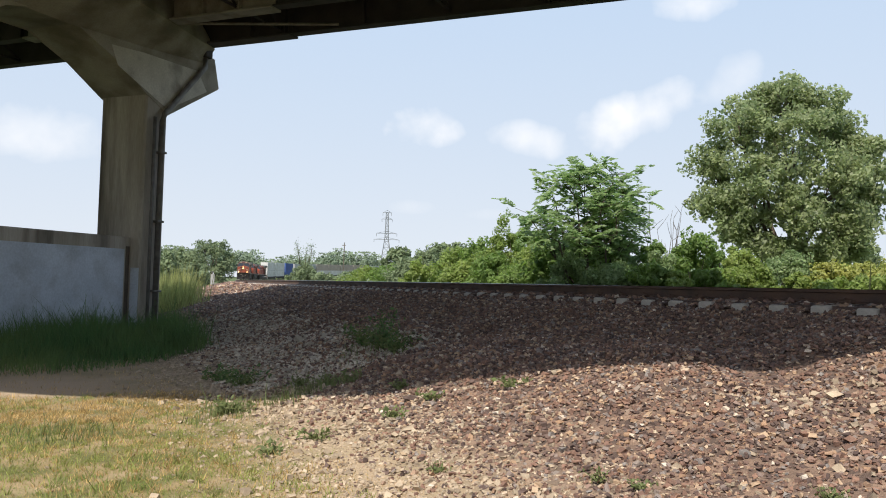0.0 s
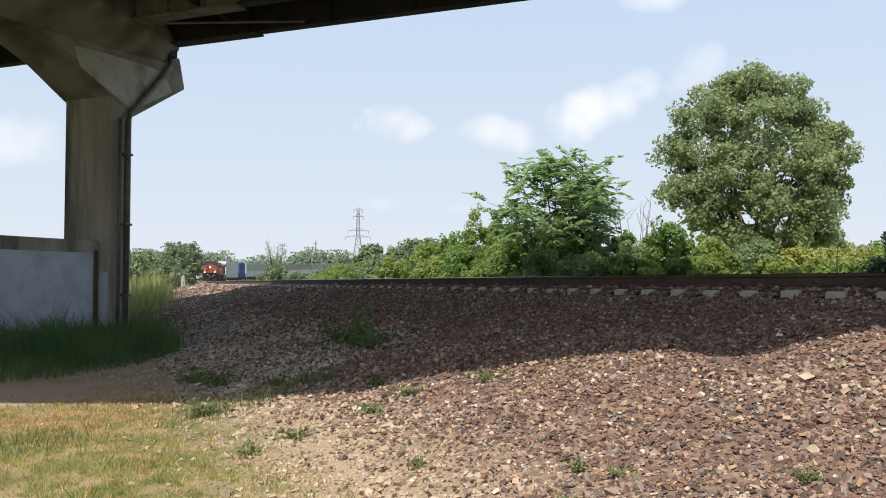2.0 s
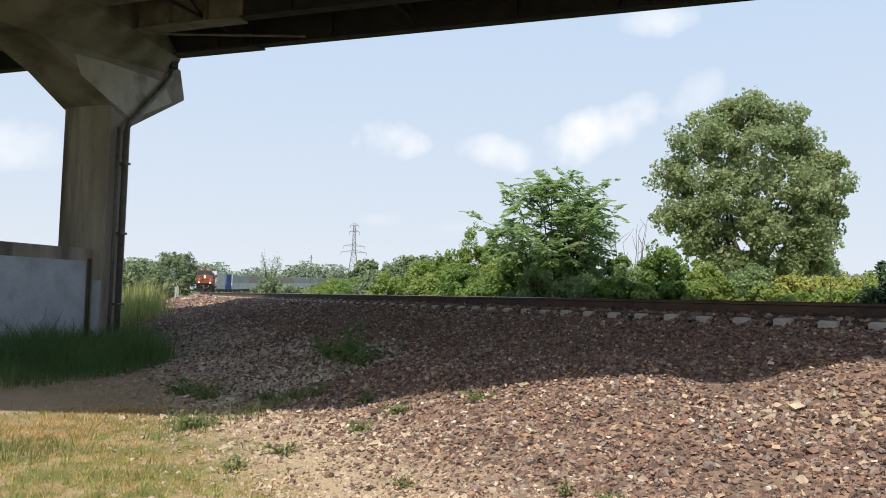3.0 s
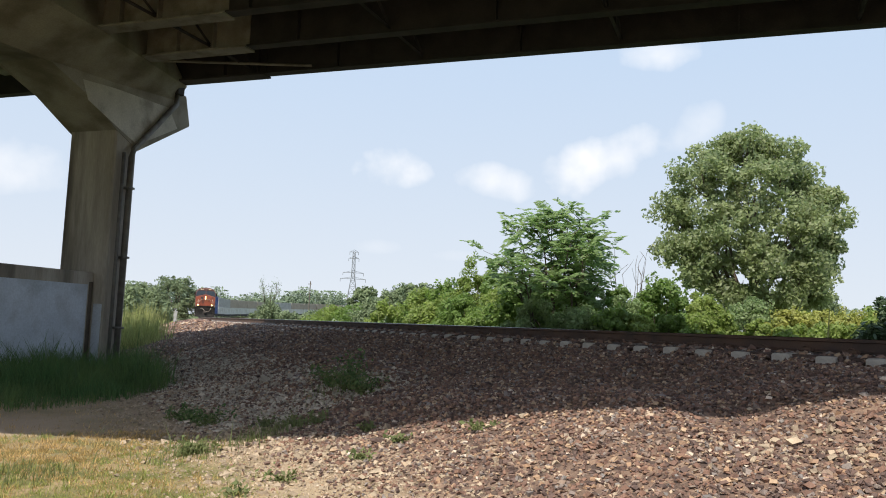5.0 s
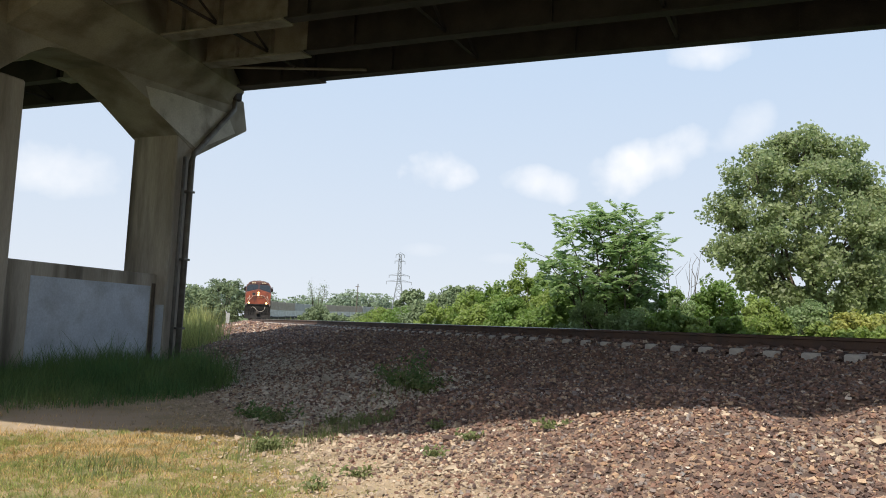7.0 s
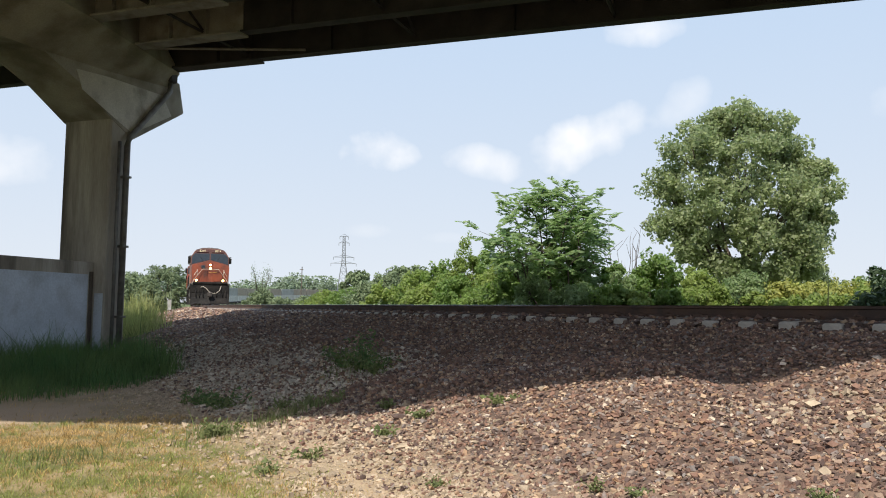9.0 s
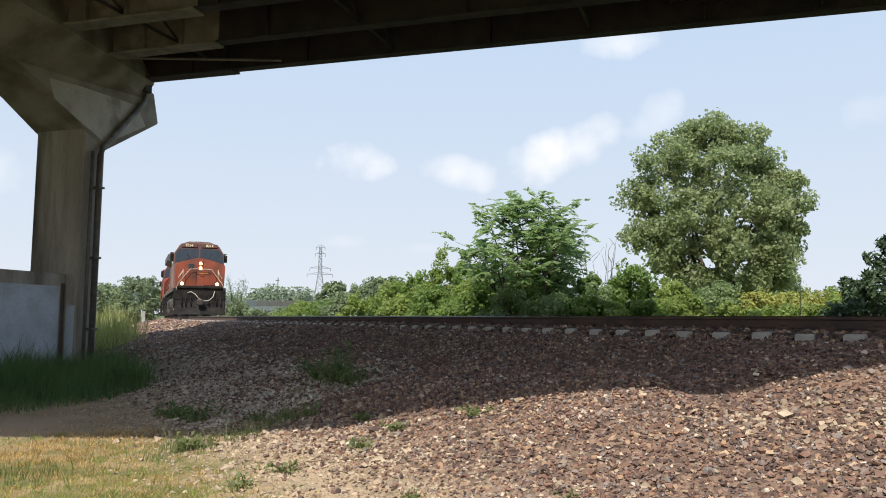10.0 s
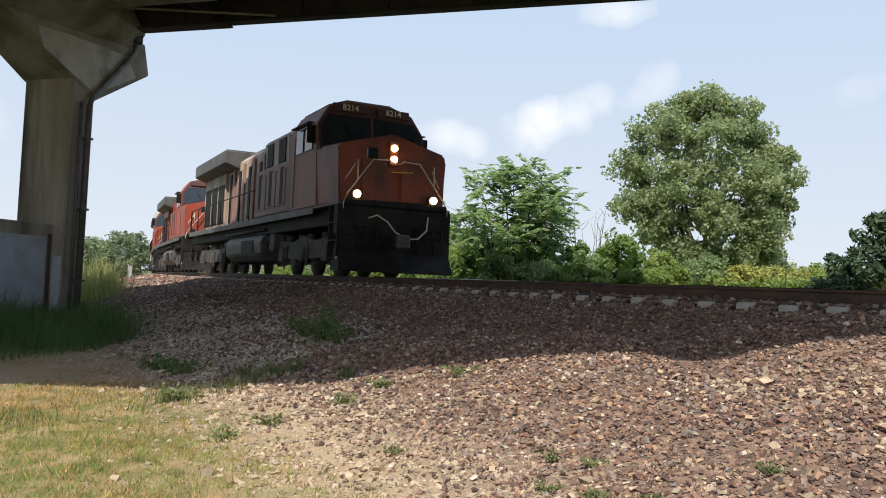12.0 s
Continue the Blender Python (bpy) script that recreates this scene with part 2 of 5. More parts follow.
M_GRASS_GREEN = material("lawn_green", (0.2, 0.26, 0.07), (0.31, 0.32, 0.1), scale=0.8, fine=3, rough=0.9, bump=0, island=0.7, translucent=0.25)
M_GRASS_DRY = material("dry_grass", (0.56, 0.4, 0.18), (0.38, 0.26, 0.1), scale=1.6, fine=6.0, rough=0.9, bump=0, island=1.1, translucent=0.25, contrast=0.8)
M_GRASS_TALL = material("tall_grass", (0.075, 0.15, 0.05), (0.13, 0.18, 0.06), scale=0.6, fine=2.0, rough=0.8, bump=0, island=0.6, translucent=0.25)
M_GRASS_LIGHT = material("meadow_grass", (0.27, 0.31, 0.1), (0.38, 0.37, 0.16), scale=0.5, fine=2.0, rough=0.8, bump=0, island=0.6, translucent=0.3)
M_WEED = material("weed_leaf", (0.13, 0.17, 0.06), (0.18, 0.2, 0.08), scale=3, fine=9, rough=0.7, bump=0, island=0.5, translucent=0.3)
M_ORANGE = material("locomotive_orange", (0.36, 0.058, 0.024), (0.28, 0.05, 0.026), scale=1.2, fine=15, rough=0.5, bump=0.05, stain=(0.3, 0.1, 0.06), stain_scale=0.9, stain_amount=0.55)
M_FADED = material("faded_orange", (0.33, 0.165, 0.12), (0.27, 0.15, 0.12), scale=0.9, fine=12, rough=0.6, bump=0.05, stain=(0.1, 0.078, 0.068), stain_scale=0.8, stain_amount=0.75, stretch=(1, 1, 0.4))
M_NOSE = material("grimy_maroon", (0.27, 0.062, 0.026), (0.2, 0.048, 0.024), scale=1.2, fine=15, rough=0.5, bump=0.05, stain=(0.055, 0.03, 0.025), stain_scale=1.1, stain_amount=0.75)
M_CABTOP = material("dark_maroon", (0.1, 0.032, 0.024), (0.07, 0.026, 0.02), scale=2, fine=20, rough=0.6, bump=0.05)
# dusty orange, its colour lightened further to look sunlit
M_DUSTY_LIT = material("dusty_lit_orange", (0.62, 0.5, 0.4), (0.45, 0.33, 0.26), scale=0.7, fine=14, rough=0.7, bump=0.05, stain=(0.16, 0.11, 0.095), stain_scale=0.6, stain_amount=0.7, stretch=(1, 1, 0.5))
M_DOOR = material("rusty_hood_door", (0.3, 0.13, 0.1), (0.22, 0.11, 0.09), scale=1.0, fine=14, rough=0.6, bump=0.05, stain=(0.36, 0.3, 0.26), stain_scale=0.8, stain_amount=0.6, stretch=(1, 1, 0.4))
M_BLACK = material("grimy_black", (0.012, 0.011, 0.011), (0.022, 0.02, 0.018), scale=2, fine=20, rough=0.65, stain=(0.06, 0.05, 0.042), stain_scale=1.2, stain_amount=0.4)
M_BLACK.node_tree.nodes["Principled BSDF"].inputs["Specular IOR Level"].default_value = 0.15
M_BOGIE = material("bogie_grime", (0.055, 0.05, 0.046), (0.1, 0.09, 0.08), scale=3, fine=25, rough=0.8, stain=(0.15, 0.13, 0.11), stain_scale=2, stain_amount=0.4)
M_ROOF = material("roof_grey", (0.12, 0.115, 0.11), (0.07, 0.07, 0.07), scale=1.5, fine=20, rough=0.6)
M_TANK = material("tank_grey", (0.15, 0.135, 0.125), (0.08, 0.07, 0.065), scale=1.6, fine=20, rough=0.6, stain=(0.07, 0.06, 0.055), stain_scale=1.5, stain_amount=0.6)
M_RAILING = material("pale_handrail", (0.62, 0.55, 0.45), (0.5, 0.44, 0.36), scale=6, fine=40, rough=0.5)
M_YELLOW = material("yellow_stripe", (0.7, 0.42, 0.06), (0.6, 0.36, 0.06), scale=3, fine=30, rough=0.5)
M_WHEEL = material("wheel_steel", (0.12, 0.1, 0.09), (0.07, 0.06, 0.05), scale=4, fine=40, rough=0.55, metal=0.6)
M_LAMP = material("headlight_lit", (1.0, 0.6, 0.22), (1.0, 0.58, 0.2), rough=0.4, bump=0, emission=8.0)
M_DIGIT = material("number_white", (0.85, 0.76, 0.48), (0.8, 0.7, 0.42), rough=0.5, bump=0)
M_BOX_WHITE = material("container_white", (0.62, 0.62, 0.6), (0.52, 0.51, 0.49), scale=0.6, fine=10, rough=0.6, stain=(0.4, 0.36, 0.3), stain_scale=0.7, stain_amount=0.4)
M_BOX_BLUE = material("container_blue", (0.05, 0.1, 0.3), (0.05, 0.085, 0.24), scale=0.6, fine=10, rough=0.6)
M_BOX_TAN = material("container_tan", (0.4, 0.34, 0.28), (0.33, 0.28, 0.24), scale=0.6, fine=10, rough=0.6)
M_BOX_GREY = material("container_grey", (0.42, 0.42, 0.42), (0.35, 0.35, 0.35), scale=0.6, fine=10, rough=0.6)
M_GALV = material("galvanised_steel", (0.3, 0.31, 0.32), (0.22, 0.23, 0.24), scale=1, fine=10, rough=0.55, metal=0.4)
M_POLE = material("pole_wood", (0.16, 0.13, 0.1), (0.1, 0.085, 0.07), scale=2, fine=20, rough=0.9)
M_SIGN = material("marker_white", (0.42, 0.42, 0.4), (0.34, 0.34, 0.32), scale=3, fine=20, rough=0.6)


def glass_material():
    m = material("cab_glass", (0.03, 0.035, 0.04), (0.02, 0.025, 0.03), rough=0.08, bump=0)
    m.node_tree.nodes["Principled BSDF"].inputs["Specular IOR Level"].default_value = 0.8
    return m


M_GLASS = glass_material()


# ---- building helpers ----
def mesh_np(name, verts, faces, mat, smooth=False):
    """A mesh from a vertex array and an array of faces with equally many corners."""
    me = bpy.data.meshes.new(name)
    verts, faces = np.asarray(verts, np.float32), np.asarray(faces, np.int32)
    n, k = faces.shape
    me.vertices.add(len(verts))
    me.vertices.foreach_set("co", verts.ravel())
    me.loops.add(n * k)
    me.loops.foreach_set("vertex_index", faces.ravel())
    me.polygons.add(n)
    me.polygons.foreach_set("loop_start", np.arange(0, n * k, k, dtype=np.int32))
    me.polygons.foreach_set("use_smooth", np.full(n, smooth))
    me.materials.append(mat)
    me.update()
    me.validate()
    return me


def mesh_bm(name, bm, mat, smooth=False):
    me = bpy.data.meshes.new(name)
    bmesh.ops.recalc_face_normals(bm, faces=bm.faces[:])
    for f in bm.faces:
        f.smooth = smooth
    bm.to_mesh(me)
    bm.free()
    me.materials.append(mat)
    return me


def part(name, bm, mat, parent, label="", smooth=False):
    """One mesh object under a thing or a part, from a bmesh or ready mesh data."""
    me = mesh_bm(name, bm, mat, smooth) if isinstance(bm, bmesh.types.BMesh) else bm
    ob = new(name, me)
    ob.parent = parent
    if label:
        ob["label"] = label
    return ob


def box(x0, x1, y0, y1, z0, z1, bevel=0.0, bm=None):
    """A box between the given bounds, its edges bevelled, added to bm."""
    one = bmesh.new()
    bmesh.ops.create_cube(one, size=1)
    for v in one.verts:
        v.co = Vector(((x0 + x1) / 2 + v.co.x * (x1 - x0), (y0 + y1) / 2 + v.co.y * (y1 - y0), (z0 + z1) / 2 + v.co.z * (z1 - z0)))
    if bevel:
        bmesh.ops.bevel(one, geom=one.edges[:], offset=bevel, segments=1, affect="EDGES", clamp_overlap=True)
    return merge(bm, one)


def merge(bm, one):
    if bm is None:
        return one
    tmp = bpy.data.meshes.new("tmp")
    one.to_mesh(tmp)
    one.free()
    bm.from_mesh(tmp)
    bpy.data.meshes.remove(tmp)
    return bm


def prism(points, axis, a, b, bevel=0.0, bm=None):
    """A polygon extruded along an axis from a to b; points give the other two coordinates in order."""
    one = bmesh.new()

    def put(p, t):
        q = list(p)
        q.insert("xyz".index(axis), t)
        return one.verts.new(q)

    lo, hi = [put(p, a) for p in points], [put(p, b) for p in points]
    one.faces.new(lo)
    one.faces.new(hi[::-1])
    for i in range(len(points)):
        j = (i + 1) % len(points)
        one.faces.new((lo[i], lo[j], hi[j], hi[i]))
    if bevel:
        bmesh.ops.bevel(one, geom=one.edges[:], offset=bevel, segments=1, affect="EDGES", clamp_overlap=True)
    return merge(bm, one)


def tube(points, radii, sides=6, bm=None):
    """A round tube along a polyline, with a radius at each point."""
    pts = [Vector(p) for p in points]
    if isinstance(radii, (int, float)):
        radii = [radii] * len(pts)
    one = bmesh.new()
    rings = []
    for i, p in enumerate(pts):
        d = (pts[min(i + 1, len(pts) - 1)] - pts[max(i - 1, 0)]).normalized()
        side = d.cross(Vector((0, 0, 1)) if abs(d.z) < 0.95 else Vector((1, 0, 0))).normalized()
        up = side.cross(d)
        rings.append([one.verts.new(p + (side * math.cos(a) + up * math.sin(a)) * radii[i]) for a in (2 * math.pi * k / sides for k in range(sides))])
    for a, b in zip(rings, rings[1:]):
        for k in range(sides):
            one.faces.new((a[k], a[(k + 1) % sides], b[(k + 1) % sides], b[k]))
    one.faces.new(rings[0][::-1])
    one.faces.new(rings[-1])
    return merge(bm, one)


def disc(centre, axis, radius, depth, sides=20, bm=None):
    """A short cylinder centred at a point along an axis."""
    c, a = Vector(centre), Vector(axis).normalized()
    return tube([c - a * depth / 2, c + a * depth / 2], radius, sides, bm)


def thing(name, m, label, category, group=""):
    ob = new(name)
    ob.matrix_world = m
    return tagged(ob, label, category, group)


# ---- the railway's line ----
KNOTS = (-620, -520, -330, -240, -160, -90, -45, -15, 5, 25, 60, 110)
HEADING = (-48, -33.7, -5.0, 8.4, 14.4, 14.0, 15.6, 20.8, 23.7, 26.8, 32.1, 38)
S = np.arange(-620, 110.1, 0.5)
TH = np.radians(np.interp(S, KNOTS, HEADING))
TX, TY = np.cumsum(np.sin(TH)) * 0.5, np.cumsum(-np.cos(TH)) * 0.5
ZERO = int(np.argmin(np.abs(S)))
TX, TY = TX - TX[ZERO] + 0.77, TY - TY[ZERO] + 21.1
RAIL_TOP = 1.645
TZ = np.interp(S, (-620, -410, -330, -270, -211, -120, 110), (8.6, 4.95, 3.1, 2.05, 1.86, RAIL_TOP, RAIL_TOP))


def line_at(s):
    """Place on the railway's centre at rail height, and heading, at arc length s."""
    return np.interp(s, S, TX), np.interp(s, S, TY), np.interp(s, S, TZ), np.interp(s, S, TH)


def off_line(s, d, z=0.0):
    """A point d metres to the right of the direction of travel."""
    x, y, rz, th = line_at(s)
    return np.stack([x - d * np.cos(th), y - d * np.sin(th), rz - RAIL_TOP + z + 0 * x], -1)


def nearest(x, y):
    """Arc length and signed offset of points from the railway."""
    x, y = np.atleast_1d(x), np.atleast_1d(y)
    s_out, d_out = np.empty(len(x)), np.empty(len(x))
    for i in range(0, len(x), 4000):
        a, b = x[i:i + 4000, None] - TX[None], y[i:i + 4000, None] - TY[None]
        j = (a * a + b * b).argmin(1)
        k = np.arange(len(j))
        s_out[i:i + 4000] = S[j]
        d_out[i:i + 4000] = -a[k, j] * np.cos(TH[j]) - b[k, j] * np.sin(TH[j])
    return s_out, d_out


def waves(x, y, f):
    return np.sin(x * f + 1.3 * np.sin(y * f * 0.7)) * np.cos(y * f * 1.1 + 0.8 * np.sin(x * f * 0.6))


def height(x, y):
    """Ground level: flat lawn, long slope of crushed stone up to the track, lower land behind it."""
    s, d = nearest(x, y)
    z = np.interp(d, (-40, -7, -3.8, -1.9, 1.4, 1.75, 2.46, 3.75, 5.1, 6.04, 6.9, 8.5, 10, 12, 15), (0.15, 0.25, 0.45, 1.3, 1.335, 1.3, 1.1, 0.82, 0.55, 0.24, 0.1, 0.02, -0.04, -0.17, -0.22))
    bank = np.clip((d - 1.6) / 0.8, 0, 1) * np.clip((7.0 - d) / 1.5, 0, 1)
    z = z + bank * (0.06 * waves(x, y, 1.1) + 0.045 * waves(x + 5, y, 2.4))
    # uneven heaps of tipped stone along the middle of the slope
    heap = np.interp(x, (-5.1, -2.4, -0.4, 0.5, 1.3, 2.0, 2.35, 2.7, 3.0, 3.25, 3.6, 4.2, 6.5), (0.0, 0.05, 0.14, 0.19, 0.2, 0.28, 0.27, 0.13, 0.13, 0.19, 0.22, 0.22, 0.1))
    z = z + heap * np.exp(-((y - np.interp(x, (-5.1, -2.4, -0.4, 1.3, 3.0, 4.0, 6.5), (11.7, 10.2, 9.2, 8.15, 7.2, 6.5, 5.0))) / 1.5) ** 2)
    z = z + np.clip((d - 6) / 3, 0, 1) * 0.025 * waves(x, y, 0.8)
    lift = np.interp(s, S, TZ) - RAIL_TOP
    return z + lift * np.interp(np.abs(d), (0, 30, 300), (1, 1, 0.8))


def ground_z(x, y):
    return float(height(np.array([x]), np.array([y]))[0])


# ---- ground ----
def build_ground():
    def steps(lo, hi, fine):
        inner = np.arange(lo, hi + fine / 2, fine)
        grow, outer = fine, [0.0]
        while outer[-1] < 3500:
            grow = min(grow * 1.13, 200)
            outer.append(outer[-1] + grow)
        outer = np.array(outer[1:])
        return np.concatenate([lo - outer[::-1], inner, hi + outer])

    xs, ys = steps(-12, 12, 0.2), steps(1, 34, 0.25)
    X, Y = np.meshgrid(xs, ys, indexing="ij")
    x, y = X.ravel(), Y.ravel()
    z = height(x, y)
    nx, ny = len(xs), len(ys)
    i = np.arange(nx * ny).reshape(nx, ny)
    faces = np.stack([i[:-1, :-1], i[1:, :-1], i[1:, 1:], i[:-1, 1:]], -1).reshape(-1, 4)
    me = mesh_np("ground", np.stack([x, y, z], -1), faces, M_SOIL, True)
    s, d = nearest(x, y)
    stone = np.clip((7.3 + 0.5 * waves(x, y, 0.9) - d) / 0.9, 0, 1) * np.clip((d + 4.2) / 0.6, 0, 1)
    meadow = np.clip((np.hypot(x, y) - 18) / 8, 0, 1) * (1 - stone)
    meadow = np.maximum(meadow, np.clip((-x - 5.2 - 0.03 * y) / 0.6, 0, 1) * np.clip((y - 12.6) / 1.5, 0, 1) * (1 - stone))
    dust = np.clip(1 - np.abs(d - 6.9 - 0.4 * waves(x, y, 1.4)) / 0.9, 0, 1) * np.clip((20 - y) / 5, 0, 1) * 0.85
    # bare dirt under the bridge, painted paler to offset the shade there
    dirt = np.clip((d - 6.4) / 1.0, 0, 1) * np.clip((y - 10.6) / 0.8, 0, 1) * np.clip((17 - y) / 2, 0, 1) * np.clip((x + 12) / 4, 0, 1)
    dust = np.maximum(dust, dirt * np.clip(0.75 + 0.35 * waves(x, y, 1.6), 0, 1))
    col = me.color_attributes.new("cover", "FLOAT_COLOR", "POINT")
    col.data.foreach_set("color", np.stack([stone, meadow, dust, np.ones_like(x)], -1).astype(np.float32).ravel())
    tagged(new("ground", me), "dry trampled soil and lawn rising to a stone embankment", "ground", kind="structure")


build_ground()


# ---- railway track ----
def sweep_rail(name, offset, s0, s1, mat, profile, parent, label, step=1.0):
    s = np.arange(s0, s1 + 0.01, step)
    k = len(profile)
    rows = [off_line(s, offset + py, RAIL_TOP + pz) for py, pz in profile]
    verts = np.stack(rows, 1).reshape(-1, 3)
    i = np.arange(len(s) * k).reshape(len(s), k)
    j = np.roll(i, -1, 1)
    faces = np.stack([i[:-1], j[:-1], j[1:], i[1:]], -1).reshape(-1, 4)
    return part(name, mesh_np(name, verts, faces, mat), mat, parent, label)


def build_track():
    track = thing("railway_track", Matrix(), "single track of rusty rails on concrete ties in crushed stone", "railway track")
    web = ((-0.07, -0.17), (0.07, -0.17), (0.07, -0.155), (0.012, -0.14), (0.012, -0.05), (0.036, -0.04), (0.036, -0.006), (-0.036, -0.006), (-0.036, -0.04), (-0.012, -0.05), (-0.012, -0.14), (-0.07, -0.155))
    top = ((-0.034, -0.006), (0.034, -0.006), (0.03, 0.0), (-0.03, 0.0))
    for off in (0.755, -0.755):
        for s0, s1, step in ((-560, -60, 4.0), (-60, 70, 0.8)):
            rail = sweep_rail("rail", off, s0, s1, M_RAIL, web, track, "brown rusted steel rail", step)
            sweep_rail("running_surface", off, s0, s1, M_RAILTOP, top, rail, "polished wheel path", step)
    crib = sweep_rail("crib_fill", 0.0, -84, 40, M_FINES, ((-1.24, -0.42), (1.24, -0.42), (1.235, -0.2), (0.88, -0.176), (0.6, -0.185), (-0.6, -0.185), (-0.88, -0.176), (-1.235, -0.2)), track, "packed crushed stone between the ties", 0.8)
    crib["kind"] = "stuff"
    shape = ((-1.3, -0.26), (-1.3, -0.075), (-1.27, -0.06), (-0.5, -0.02), (0.5, -0.02), (1.27, -0.06), (1.3, -0.075), (1.3, -0.26))
    tie_mesh = mesh_bm("tie", prism([(y, z + 0.02) for y, z in shape], "x", -0.125, 0.125, 0.012), M_TIE)
    clip_bm = bmesh.new()
    for y in (0.755, -0.755):
        for sgn in (1, -1):
            box(-0.09, 0.09, y + sgn * 0.1 - 0.04, y + sgn * 0.1 + 0.04, -0.005, 0.035, 0.008, clip_bm)
            tube([(-0.07, y + sgn * 0.07, 0.03), (0.0, y + sgn * 0.12, 0.06), (0.07, y + sgn * 0.07, 0.03)], 0.011, 5, clip_bm)
    clip_mesh = mesh_bm("rail_clip", clip_bm, M_RAIL)
    rng = random.Random(4)
    s = -84.0
    while s < 34:
        x, y, z, th = line_at(s)
        m = pose(x, y, z - 0.165 + rng.uniform(-0.006, 0.006), 0, 0, math.degrees(math.atan2(-math.cos(th), math.sin(th))) + rng.uniform(-0.5, 0.5))
        tie = part("tie", tie_mesh, M_TIE, track)
        tie.matrix_world = m
        if -14 < s < 22:
            part("rail_clip", clip_mesh, M_RAIL, tie)["kind"] = "stuff"
        s += 0.61
    return track


build_track()


# ---- crushed stone ----
ICO = bmesh.new()
bmesh.ops.create_icosphere(ICO, subdivisions=1, radius=1)
ICO_V = np.array([v.co[:] for v in ICO.verts])
ICO_F = np.array([[v.index for v in f.verts] for f in ICO.faces])
ICO.free()
BLOCK_V = np.array([(x, y, z) for x in (-1, 1) for y in (-1, 1) for z in (-1, 1)], float) * 0.72
BLOCK_F = np.array([(0, 1, 3), (0, 3, 2), (4, 6, 7), (4, 7, 5), (0, 4, 5), (0, 5, 1), (2, 3, 7), (2, 7, 6), (0, 2, 6), (0, 6, 4), (1, 5, 7), (1, 7, 3)])


def stone_arrays(rng, centres, sizes, fine=True):
    """Angular broken stones: splintered blocks and cut icosahedra, turned at random."""
    shape_v, shape_f = (ICO_V, ICO_F) if fine else (BLOCK_V, BLOCK_F)
    n, k = len(centres), len(shape_v)
    v = np.repeat(shape_v[None], n, 0) * (1 + rng.uniform(-0.3, 0.3, (n, k, 1)))
    if not fine:
        v = v + rng.uniform(-0.34, 0.34, (n, k, 3))
    v *= rng.uniform(0.45, 1.3, (n, 1, 3))
    q = rng.normal(size=(n, 4))
    q /= np.linalg.norm(q, axis=1, keepdims=True)
    a, b, c, e = q.T
    rot = np.stack([1 - 2 * (c * c + e * e), 2 * (b * c - a * e), 2 * (b * e + a * c), 2 * (b * c + a * e), 1 - 2 * (b * b + e * e), 2 * (c * e - a * b), 2 * (b * e - a * c), 2 * (c * e + a * b), 1 - 2 * (b * b + c * c)], -1).reshape(n, 3, 3)
    v = np.einsum("nij,nkj->nki", rot, v)
    v[:, :, 2] *= 0.75
    v = v * sizes[:, None, None] + centres[:, None]
    f = shape_f[None] + (np.arange(n) * k)[:, None, None]
    return v.reshape(-1, 3), f.reshape(-1, 3)


